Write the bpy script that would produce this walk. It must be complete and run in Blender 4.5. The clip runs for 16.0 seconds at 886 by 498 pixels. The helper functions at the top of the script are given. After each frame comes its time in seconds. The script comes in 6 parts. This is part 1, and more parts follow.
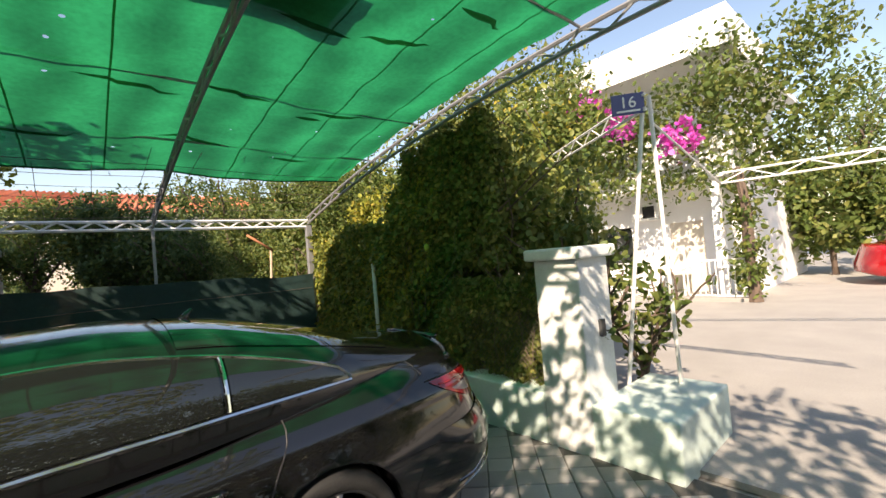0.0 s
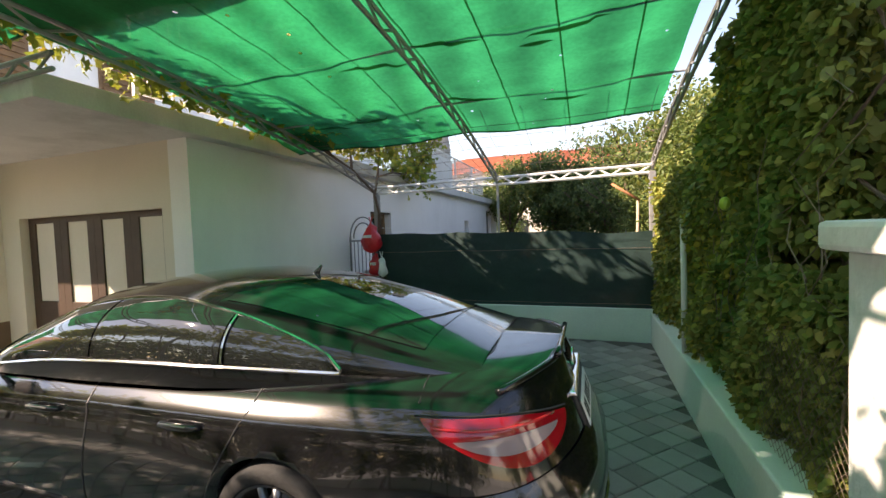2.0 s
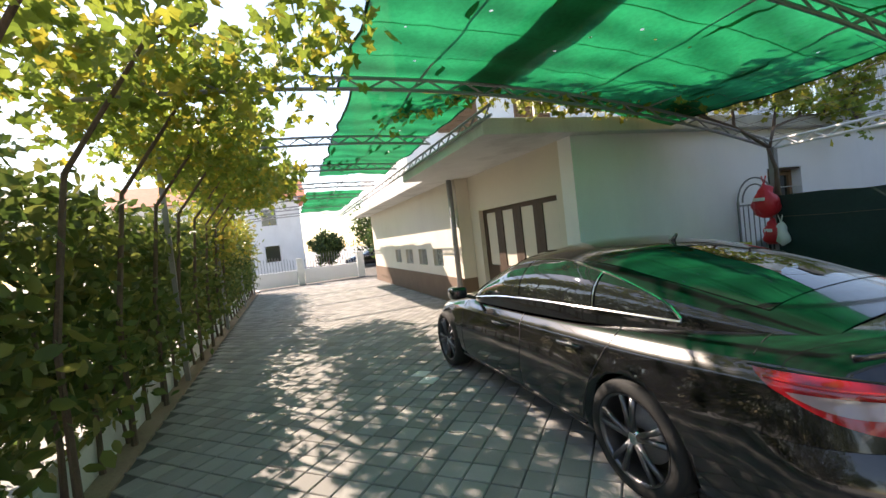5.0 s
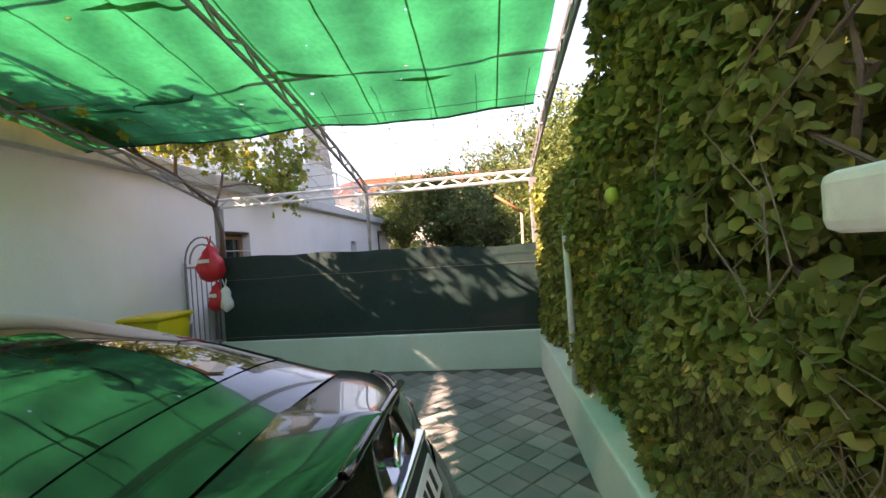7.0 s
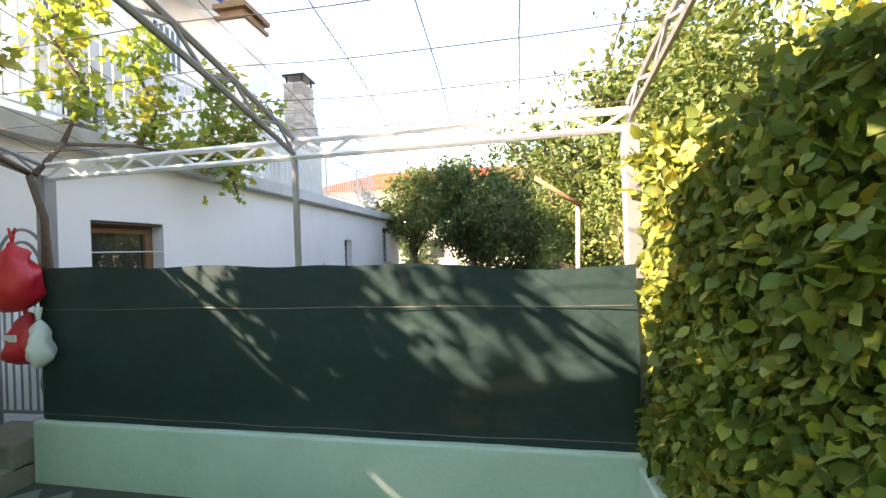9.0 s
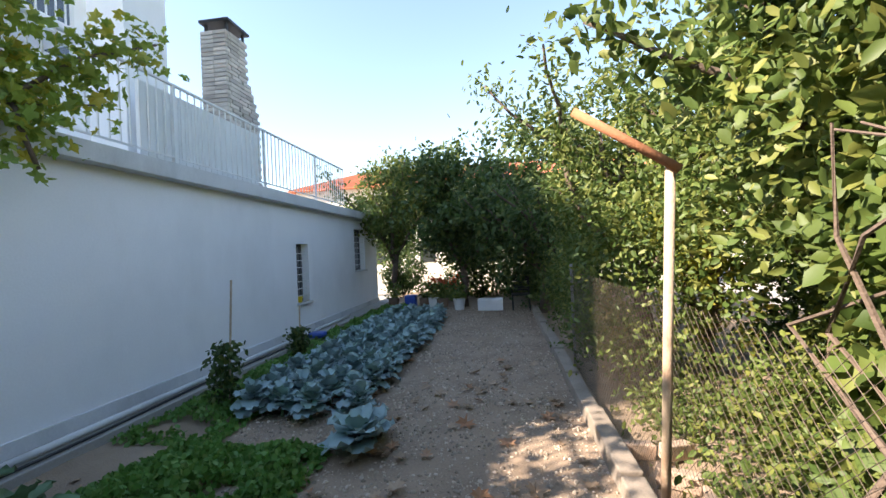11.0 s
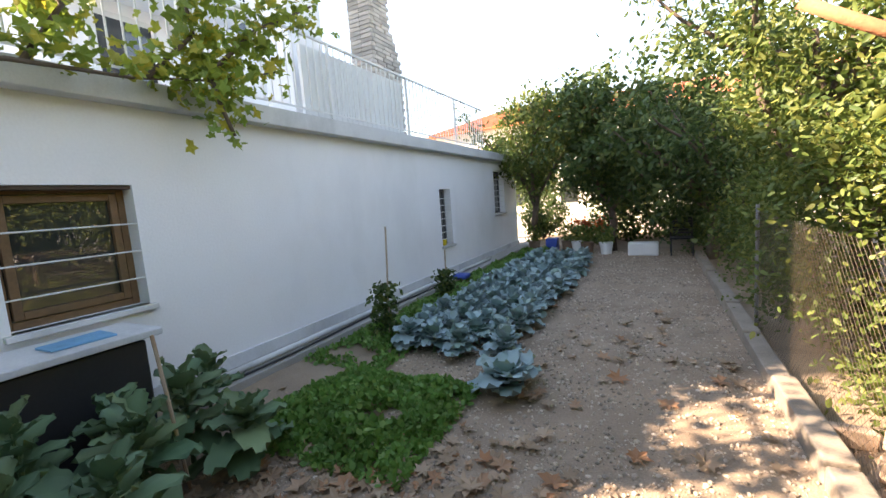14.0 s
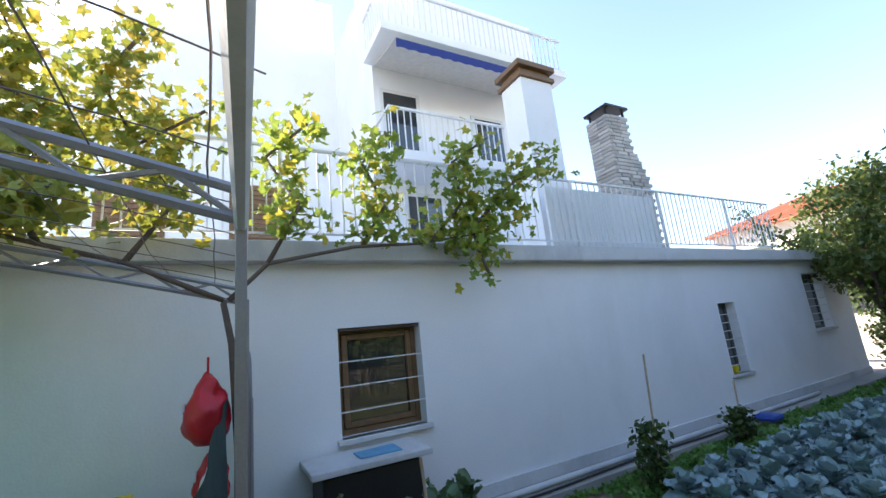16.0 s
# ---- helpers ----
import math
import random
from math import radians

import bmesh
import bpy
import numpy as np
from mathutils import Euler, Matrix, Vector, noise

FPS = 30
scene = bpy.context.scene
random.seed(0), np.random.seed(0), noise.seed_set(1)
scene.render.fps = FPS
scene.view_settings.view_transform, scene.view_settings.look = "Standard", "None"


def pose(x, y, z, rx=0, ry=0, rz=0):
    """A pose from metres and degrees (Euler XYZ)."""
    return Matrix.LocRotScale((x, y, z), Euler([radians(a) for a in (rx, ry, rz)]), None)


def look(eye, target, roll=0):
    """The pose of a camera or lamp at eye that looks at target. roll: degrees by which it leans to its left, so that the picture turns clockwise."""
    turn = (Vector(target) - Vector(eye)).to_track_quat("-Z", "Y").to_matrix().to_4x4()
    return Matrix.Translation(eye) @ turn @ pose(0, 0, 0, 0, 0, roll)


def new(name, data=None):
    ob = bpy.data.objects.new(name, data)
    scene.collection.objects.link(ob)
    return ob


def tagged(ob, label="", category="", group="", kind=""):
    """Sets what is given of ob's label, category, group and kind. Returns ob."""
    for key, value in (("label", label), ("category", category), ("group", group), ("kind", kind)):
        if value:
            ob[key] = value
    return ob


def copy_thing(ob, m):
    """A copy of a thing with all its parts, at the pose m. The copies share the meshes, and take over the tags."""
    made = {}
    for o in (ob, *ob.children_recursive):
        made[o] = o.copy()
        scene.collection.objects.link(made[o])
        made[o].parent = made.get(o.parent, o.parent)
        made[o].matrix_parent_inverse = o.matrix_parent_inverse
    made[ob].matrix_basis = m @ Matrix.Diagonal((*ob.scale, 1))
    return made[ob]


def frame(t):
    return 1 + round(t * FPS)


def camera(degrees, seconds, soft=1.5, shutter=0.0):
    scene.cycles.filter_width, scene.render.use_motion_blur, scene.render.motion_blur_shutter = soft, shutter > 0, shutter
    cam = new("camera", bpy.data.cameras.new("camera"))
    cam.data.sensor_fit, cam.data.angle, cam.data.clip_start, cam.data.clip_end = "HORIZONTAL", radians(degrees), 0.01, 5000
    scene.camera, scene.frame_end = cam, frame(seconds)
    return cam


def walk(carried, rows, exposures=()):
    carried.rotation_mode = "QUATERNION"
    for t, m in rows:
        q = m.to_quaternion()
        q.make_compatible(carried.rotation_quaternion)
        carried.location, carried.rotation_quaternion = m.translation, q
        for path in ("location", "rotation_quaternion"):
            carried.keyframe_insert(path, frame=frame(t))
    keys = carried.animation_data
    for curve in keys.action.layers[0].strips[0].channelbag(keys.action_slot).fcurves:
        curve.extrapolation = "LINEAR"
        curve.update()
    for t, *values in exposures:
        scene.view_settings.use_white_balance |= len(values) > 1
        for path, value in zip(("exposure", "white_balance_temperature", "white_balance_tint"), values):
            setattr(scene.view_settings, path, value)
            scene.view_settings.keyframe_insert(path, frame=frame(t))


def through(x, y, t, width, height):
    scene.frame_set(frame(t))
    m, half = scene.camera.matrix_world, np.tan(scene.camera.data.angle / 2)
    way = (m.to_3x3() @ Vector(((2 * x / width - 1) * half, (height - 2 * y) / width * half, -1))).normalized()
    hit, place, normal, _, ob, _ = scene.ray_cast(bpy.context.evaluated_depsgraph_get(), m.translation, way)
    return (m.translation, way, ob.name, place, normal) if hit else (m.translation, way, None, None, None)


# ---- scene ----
cam = camera(93.8, 16.0)
PATH = [
    (0, (0.128, -0.354, 1.63), (1.437, 1.156, 1.676), -4.8),
    (0.5, (0.751, -0.232, 1.624), (1.875, 1.422, 1.604), -4.4),
    (1, (1.357, -0.185, 1.626), (2.117, 1.665, 1.588), -3.4),
    (1.5, (1.885, -0.039, 1.659), (1.991, 1.957, 1.597), -2.6),
    (2, (2.226, 0.096, 1.651), (1.566, 1.982, 1.57), -2.2),
    (2.5, (2.544, 0.067, 1.662), (1.215, 1.559, 1.579), -3.0),
    (3, (2.611, -0.036, 1.653), (0.931, 1.046, 1.577), -5.5),
    (3.2, (2.632, -0.128, 1.657), (0.864, 0.802, 1.573), -6.0),
    (4.2, (2.76, -0.27, 1.66), (0.85, 0.32, 1.58), -6.6),
    (5.3, (2.832, -0.273, 1.662), (1.026, 0.586, 1.603), -6.8),
    (5.5, (2.727, -0.261, 1.649), (1.11, 0.914, 1.57), -6.7),
    (6, (2.67, 0.027, 1.545), (1.577, 1.719, 1.462), -5.4),
    (6.5, (2.595, 0.562, 1.51), (2.012, 2.488, 1.498), -4.5),
    (7, (2.437, 1.161, 1.56), (2.235, 3.153, 1.56), -4.1),
    (7.5, (2.572, 1.872, 1.5), (2.455, 3.87, 1.49), -3.0),
    (8, (2.52, 2.559, 1.6), (2.378, 4.554, 1.553), -2.3),
    (8.5, (2.467, 3.243, 1.663), (2.242, 5.23, 1.631), -2.3),
    (9, (2.344, 3.952, 1.69), (2.039, 5.928, 1.691), -2.1),
    (9.2, (2.29, 4.229, 1.70), (1.973, 6.204, 1.711), -2.0),
    (11.3, (2.274, 6.58, 1.748), (2.001, 8.562, 1.76), -2.4),
    (11.5, (2.25, 6.6, 1.745), (1.964, 8.58, 1.75), -1.8),
    (12, (2.226, 6.543, 1.749), (1.938, 8.514, 1.573), -2.3),
    (12.5, (2.248, 6.575, 1.729), (1.94, 8.444, 1.088), -2.6),
    (13, (2.266, 6.573, 1.732), (1.931, 8.395, 0.979), -3),
    (13.5, (2.25, 6.564, 1.762), (1.705, 8.425, 1.273), -3.6),
    (14, (2.178, 6.558, 1.798), (1.266, 8.322, 1.566), -4.2),
    (14.5, (2.267, 6.605, 1.812), (0.911, 8.063, 1.624), -5),
    (15, (2.328, 6.673, 1.862), (0.69, 7.819, 1.808), -6.2),
    (15.5, (2.381, 6.654, 1.918), (0.655, 7.637, 2.15), -6.3),
    (16, (2.419, 6.64, 1.929), (0.706, 7.583, 2.349), -5.9),
]
EXPOSURES = [(0, 1.3, 7700, 19), (2, 1.95, 8000, 24), (3, 2.0, 7700, 23), (5.5, 1.65, 7300, 20), (7, 2.5, 8500, 36), (8, 2.95, 8500, 35), (9.2, 2.9, 8100, 22), (11.5, 2.0, 6900, 16), (12.2, 2.2, 7200, 17), (13, 2.65, 8500, 24), (14, 2.7, 8300, 22), (15, 2.8, 8000, 21), (16, 2.2, 6600, 20)]
walk(cam, [(t, look(eye, target, roll)) for t, eye, target, roll in PATH], EXPOSURES)

# ---- light: an autumn afternoon, sun low in the west (-x) ----
SUN_FROM = Vector((-0.7, -0.39, 0.6)).normalized()
world = bpy.data.worlds.new("world")
scene.world = world
world.use_nodes = True
wn = world.node_tree.nodes
sky = wn.new("ShaderNodeTexSky")
sky.sky_type = "NISHITA"
sky.sun_disc = False
sky.sun_elevation = math.asin(SUN_FROM.z)
sky.sun_rotation = math.atan2(SUN_FROM.x, SUN_FROM.y)
sky.air_density, sky.dust_density, sky.ozone_density = 1.3, 0.25, 2.2
wn["Background"].inputs["Strength"].default_value = 0.098
world.node_tree.links.new(sky.outputs["Color"], wn["Background"].inputs["Color"])
sun = bpy.data.lights.new("sun", "SUN")
sun.energy, sun.angle, sun.color = 3.9, radians(0.6), (1.0, 0.92, 0.8)
sun_ob = new("sun", sun)
sun_ob.matrix_world = look(SUN_FROM * 60, (0, 0, 0))


# ---- materials ----
def material(name, colour, rough=0.7, vary=0.25, scale=4.0, fine=60.0, bump=0.15, metal=0.0, coat=0.0, tint=None, stain=0.0, rand=0.0):
    """Two scales of noise on the colour, fine relief, and optional stains of another tint."""
    m = bpy.data.materials.new(name)
    m.use_nodes = True
    nt = m.node_tree
    n, l = nt.nodes, nt.links
    b = n["Principled BSDF"]
    b.inputs["Roughness"].default_value, b.inputs["Metallic"].default_value = rough, metal
    b.inputs["Coat Weight"].default_value = coat
    b.inputs["Coat Roughness"].default_value = 0.03
    tc = n.new("ShaderNodeTexCoord")
    geo = n.new("ShaderNodeNewGeometry")
    big, small = n.new("ShaderNodeTexNoise"), n.new("ShaderNodeTexNoise")
    big.inputs["Scale"].default_value, big.inputs["Detail"].default_value = scale, 5
    small.inputs["Scale"].default_value, small.inputs["Detail"].default_value = fine, 4
    l.new(geo.outputs["Position"], big.inputs["Vector"])
    l.new(geo.outputs["Position"], small.inputs["Vector"])
    ramp = n.new("ShaderNodeValToRGB")
    c = Vector(colour)
    lo, hi = c * (1 - vary), c * (1 + vary * 0.7)
    ramp.color_ramp.elements[0].position, ramp.color_ramp.elements[1].position = 0.3, 0.7
    ramp.color_ramp.elements[0].color = (*lo, 1)
    ramp.color_ramp.elements[1].color = (*[min(v, 0.95) for v in hi], 1)
    add = n.new("ShaderNodeMath")
    add.operation = "MULTIPLY_ADD"
    add.inputs[1].default_value = 0.45
    l.new(small.outputs["Fac"], add.inputs[0])
    half = n.new("ShaderNodeMath")
    half.operation = "MULTIPLY"
    half.inputs[1].default_value = 0.55
    l.new(big.outputs["Fac"], half.inputs[0])
    l.new(half.outputs[0], add.inputs[2])
    l.new(add.outputs[0], ramp.inputs["Fac"])
    out = ramp.outputs["Color"]
    if rand:
        info, isl = n.new("ShaderNodeObjectInfo"), n.new("ShaderNodeMath")
        isl.operation = "ADD"
        l.new(info.outputs["Random"], isl.inputs[0])
        l.new(geo.outputs["Random Per Island"], isl.inputs[1])
        fr = n.new("ShaderNodeMath")
        fr.operation = "FRACT"
        l.new(isl.outputs[0], fr.inputs[0])
        hsv = n.new("ShaderNodeHueSaturation")
        mr = n.new("ShaderNodeMapRange")
        mr.inputs["To Min"].default_value, mr.inputs["To Max"].default_value = 1 - rand, 1 + rand
        l.new(fr.outputs[0], mr.inputs["Value"])
        l.new(mr.outputs["Result"], hsv.inputs["Value"])
        l.new(out, hsv.inputs["Color"])
        out = hsv.outputs["Color"]
    if tint is not None and stain:
        st = n.new("ShaderNodeTexNoise")
        st.inputs["Scale"].default_value, st.inputs["Detail"].default_value = scale * 0.45, 7
        st.inputs["Roughness"].default_value = 0.65
        mp = n.new("ShaderNodeMapping")
        mp.inputs["Scale"].default_value = (1, 1, 0.45)
        l.new(geo.outputs["Position"], mp.inputs["Vector"])
        l.new(mp.outputs["Vector"], st.inputs["Vector"])
        r2 = n.new("ShaderNodeMapRange")
        r2.inputs["From Min"].default_value, r2.inputs["From Max"].default_value = 0.5, 0.75
        r2.inputs["To Max"].default_value = stain
        l.new(st.outputs["Fac"], r2.inputs["Value"])
        mix = n.new("ShaderNodeMix")
        mix.data_type = "RGBA"
        mix.inputs["B"].default_value = (*tint, 1)
        l.new(r2.outputs["Result"], mix.inputs["Factor"])
        l.new(out, mix.inputs["A"])
        out = mix.outputs["Result"]
    l.new(out, b.inputs["Base Color"])
    if bump:
        bp = n.new("ShaderNodeBump")
        bp.inputs["Strength"].default_value, bp.inputs["Distance"].default_value = bump, 0.01
        l.new(small.outputs["Fac"], bp.inputs["Height"])
        l.new(bp.outputs["Normal"], b.inputs["Normal"])
    return m


def leaf_material(name, a, b_, c_, rough=0.55, through=0.35):
    """Leaf green that differs leaf by leaf between three colours, with light coming through the blade."""
    m = bpy.data.materials.new(name)
    m.use_nodes = True
    nt = m.node_tree
    n, l = nt.nodes, nt.links
    b = n["Principled BSDF"]
    b.inputs["Roughness"].default_value = rough
    geo, info = n.new("ShaderNodeNewGeometry"), n.new("ShaderNodeObjectInfo")
    add, fr = n.new("ShaderNodeMath"), n.new("ShaderNodeMath")
    add.operation, fr.operation = "ADD", "FRACT"
    l.new(geo.outputs["Random Per Island"], add.inputs[0])
    l.new(info.outputs["Random"], add.inputs[1])
    l.new(add.outputs[0], fr.inputs[0])
    ramp = n.new("ShaderNodeValToRGB")
    e = ramp.color_ramp.elements
    e[0].color, e[1].color = (*a, 1), (*c_, 1)
    mid = e.new(0.6)
    mid.color = (*b_, 1)
    l.new(fr.outputs[0], ramp.inputs["Fac"])
    noise_ = n.new("ShaderNodeTexNoise")
    noise_.inputs["Scale"].default_value = 2.2
    l.new(geo.outputs["Position"], noise_.inputs["Vector"])
    mr = n.new("ShaderNodeMapRange")
    mr.inputs["To Min"].default_value, mr.inputs["To Max"].default_value = 0.55, 1.45
    l.new(noise_.outputs["Fac"], mr.inputs["Value"])
    hsv = n.new("ShaderNodeHueSaturation")
    l.new(mr.outputs["Result"], hsv.inputs["Value"])
    l.new(ramp.outputs["Color"], hsv.inputs["Color"])
    l.new(hsv.outputs["Color"], b.inputs["Base Color"])
    tr = n.new("ShaderNodeBsdfTranslucent")
    l.new(hsv.outputs["Color"], tr.inputs["Color"])
    mix = n.new("ShaderNodeMixShader")
    mix.inputs["Fac"].default_value = through
    l.new(b.outputs["BSDF"], mix.inputs[1])
    l.new(tr.outputs["BSDF"], mix.inputs[2])
    l.new(mix.outputs["Shader"], n["Material Output"].inputs["Surface"])
    return m


def cloth_material(name, colour, glow, open_, torn=False):
    """Woven shade cloth: lets light through its threads and its gaps."""
    m = material(name, colour, 0.75, 0.3, 1.6, 25.0, 0.3)
    nt = m.node_tree
    n, l = nt.nodes, nt.links
    b = n["Principled BSDF"]
    col = b.inputs["Base Color"].links[0].from_socket
    tr, hole = n.new("ShaderNodeBsdfTranslucent"), n.new("ShaderNodeBsdfTransparent")
    hs = n.new("ShaderNodeHueSaturation")
    hs.inputs["Value"].default_value = 1.5
    l.new(col, hs.inputs["Color"])
    l.new(hs.outputs["Color"], tr.inputs["Color"])
    m1, m2 = n.new("ShaderNodeMixShader"), n.new("ShaderNodeMixShader")
    m1.inputs["Fac"].default_value, m2.inputs["Fac"].default_value = glow, open_
    l.new(b.outputs["BSDF"], m1.inputs[1])
    l.new(tr.outputs["BSDF"], m1.inputs[2])
    if torn:
        # small tears and pinholes, and a colour wave that paints lighter and dimmer folds
        geo = n.new("ShaderNodeNewGeometry")
        vor, lim = n.new("ShaderNodeTexVoronoi"), n.new("ShaderNodeMapRange")
        vor.inputs["Scale"].default_value = 3.2
        l.new(geo.outputs["Position"], vor.inputs["Vector"])
        lim.inputs["From Min"].default_value, lim.inputs["From Max"].default_value = 0.045, 0.06
        lim.inputs["To Min"].default_value, lim.inputs["To Max"].default_value = 0.9, open_
        l.new(vor.outputs["Distance"], lim.inputs["Value"])
        l.new(lim.outputs["Result"], m2.inputs["Fac"])
        wave, wr = n.new("ShaderNodeTexWave"), n.new("ShaderNodeMapRange")
        wave.inputs["Scale"].default_value, wave.inputs["Distortion"].default_value = 0.55, 5.0
        wave.inputs["Detail"].default_value = 4
        l.new(geo.outputs["Position"], wave.inputs["Vector"])
        wr.inputs["To Min"].default_value, wr.inputs["To Max"].default_value = 0.95, 1.7
        l.new(wave.outputs["Fac"], wr.inputs["Value"])
        l.new(wr.outputs["Result"], hs.inputs["Value"])
    l.new(m1.outputs["Shader"], m2.inputs[1])
    l.new(hole.outputs["BSDF"], m2.inputs[2])
    l.new(m2.outputs["Shader"], n["Material Output"].inputs["Surface"])
    return m


def glass_material(name, colour, rough=0.02):
    m = bpy.data.materials.new(name)
    m.use_nodes = True
    b = m.node_tree.nodes["Principled BSDF"]
    b.inputs["Base Color"].default_value = (*colour, 1)
    b.inputs["Roughness"].default_value = rough
    b.inputs["IOR"].default_value = 1.5
    b.inputs["Coat Weight"].default_value = 1.0
    b.inputs["Coat Roughness"].default_value = 0.01
    return m


WHITE = material("white_render", (0.88, 0.88, 0.88), 0.9, 0.05, 1.2, 45.0, 0.25, tint=(0.5, 0.5, 0.48), stain=0.25)
CREAM = material("cream_render", (0.72, 0.66, 0.56), 0.9, 0.06, 1.2, 45.0, 0.25, tint=(0.5, 0.44, 0.36), stain=0.3)
BROWN = material("brown_base", (0.2, 0.13, 0.09), 0.9, 0.15, 3, 60.0, 0.3)
MINT = material("mint_paint", (0.6, 0.72, 0.66), 0.85, 0.08, 2.0, 40.0, 0.4, tint=(0.4, 0.42, 0.38), stain=0.4)
PLASTER = material("pillar_plaster", (0.72, 0.74, 0.72), 0.9, 0.1, 3.0, 40.0, 0.5, tint=(0.45, 0.45, 0.42), stain=0.5)
CONCRETE = material("concrete", (0.37, 0.35, 0.32), 0.9, 0.15, 1.5, 50.0, 0.3, tint=(0.3, 0.29, 0.27), stain=0.5)
SLAB = material("slab_edge", (0.66, 0.66, 0.65), 0.9, 0.12, 2.0, 50.0, 0.3, tint=(0.3, 0.3, 0.29), stain=0.7)
PAVER = material("paver", (0.29, 0.28, 0.265), 0.85, 0.15, 2.5, 90.0, 0.5, tint=(0.2, 0.2, 0.19), stain=0.4, rand=0.22)
PAVER_WHITE = material("white_paver", (0.75, 0.74, 0.7), 0.8, 0.1, 5, 90.0, 0.4)
PAVER_DARK = material("dark_paver", (0.16, 0.15, 0.15), 0.85, 0.15, 5, 90.0, 0.4)
JOINT = material("joint_sand", (0.1, 0.095, 0.085), 0.95, 0.2, 3, 120.0, 0.4)
SOIL = material("garden_soil", (0.31, 0.225, 0.155), 0.95, 0.35, 2.2, 70.0, 1.0, tint=(0.4, 0.32, 0.24), stain=0.6)
STEEL = material("painted_steel", (0.3, 0.3, 0.31), 0.5, 0.15, 6, 80.0, 0.1, metal=0.3, tint=(0.25, 0.2, 0.16), stain=0.4)
DARK_STEEL = material("dark_steel", (0.1, 0.1, 0.1), 0.5, 0.2, 6, 80.0, 0.1, metal=0.4)
WHITE_STEEL = material("white_steel", (0.78, 0.78, 0.76), 0.5, 0.08, 6, 80.0, 0.1, tint=(0.4, 0.3, 0.2), stain=0.3)
RUST_POLE = material("rusty_pole", (0.5, 0.38, 0.27), 0.8, 0.2, 8, 60.0, 0.4, tint=(0.42, 0.17, 0.07), stain=0.95)
RUST = material("rust", (0.42, 0.17, 0.08), 0.85, 0.25, 9, 60.0, 0.4)
LIME = material("lime_skin", (0.32, 0.45, 0.05), 0.4, 0.1, 9, 90.0, 0.2)
WIRE = material("galvanised_wire", (0.17, 0.13, 0.1), 0.5, 0.2, 8, 60.0, 0.0, metal=0.5)
NET = cloth_material("green_shade_net", (0.001, 0.165, 0.058), 0.68, 0.014, True)
NET_SEAM = cloth_material("sewn_shade_net", (0.001, 0.15, 0.053), 0.62, 0.012)
NET_DARK = cloth_material("doubled_shade_net", (0.006, 0.08, 0.03), 0.3, 0.01)
SCREEN = cloth_material("dark_fence_screen", (0.009, 0.034, 0.031), 0.05, 0.008)
BARK = material("bark", (0.14, 0.1, 0.075), 0.95, 0.3, 6, 50.0, 0.8)
TWIG = material("dry_twig", (0.2, 0.15, 0.1), 0.9, 0.25, 9, 60.0, 0.4)
VINE_LEAF = leaf_material("vine_leaf", (0.17, 0.25, 0.04), (0.27, 0.34, 0.05), (0.46, 0.38, 0.05), 0.55, 0.48)
IVY_LEAF = leaf_material("ivy_leaf", (0.1, 0.145, 0.03), (0.19, 0.23, 0.05), (0.36, 0.34, 0.085))
YELLOW_LEAF = leaf_material("yellow_leaf", (0.22, 0.26, 0.04), (0.36, 0.36, 0.05), (0.48, 0.36, 0.06))
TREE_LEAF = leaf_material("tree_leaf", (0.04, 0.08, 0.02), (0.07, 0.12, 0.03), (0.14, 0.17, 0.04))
BUSH_LEAF = leaf_material("bush_leaf", (0.07, 0.12, 0.025), (0.13, 0.18, 0.04), (0.24, 0.25, 0.06))
CABBAGE_LEAF = leaf_material("cabbage_leaf", (0.28, 0.4, 0.4), (0.35, 0.48, 0.48), (0.24, 0.36, 0.3), 0.5, 0.15)
KALE_LEAF = leaf_material("kale_leaf", (0.1, 0.2, 0.1), (0.15, 0.25, 0.13), (0.2, 0.28, 0.13), 0.5, 0.2)
HERB_LEAF = leaf_material("herb_leaf", (0.09, 0.22, 0.04), (0.13, 0.29, 0.06), (0.2, 0.32, 0.08))
DRY_LEAF = leaf_material("dry_leaf", (0.3, 0.2, 0.12), (0.42, 0.3, 0.2), (0.36, 0.16, 0.07), 0.8, 0.15)
PINK = leaf_material("bougainvillea_flower", (0.6, 0.05, 0.4), (0.75, 0.12, 0.55), (0.7, 0.2, 0.6))
PAINT = material("black_car_paint", (0.006, 0.006, 0.007), 0.16, 0.05, 3, 60.0, 0.0, coat=1.0)
CAR_GLASS = glass_material("tinted_car_glass", (0.012, 0.014, 0.014))
RIM_METAL = material("grey_alloy", (0.16, 0.16, 0.17), 0.32, 0.06, 6, 60.0, 0.0, metal=0.8)
CHROME = material("chrome", (0.8, 0.8, 0.8), 0.12, 0.03, 6, 60.0, 0.0, metal=1.0)
RUBBER = material("tyre_rubber", (0.02, 0.02, 0.02), 0.85, 0.2, 6, 60.0, 0.3)
RED_LAMP = glass_material("red_lamp", (0.33, 0.006, 0.012), 0.08)
KERB = material("old_kerb", (0.3, 0.25, 0.2), 0.95, 0.25, 4, 60, 0.5, tint=(0.18, 0.14, 0.1), stain=0.6)
LIGHT_BAR = glass_material("bright_red_lamp", (0.6, 0.02, 0.03), 0.1)
CLEAR_LAMP = glass_material("clear_lamp", (0.3, 0.22, 0.23), 0.12)
WINDOW = glass_material("window_glass", (0.03, 0.035, 0.035))
WOOD = material("window_wood", (0.2, 0.11, 0.05), 0.6, 0.25, 12, 60.0, 0.2)
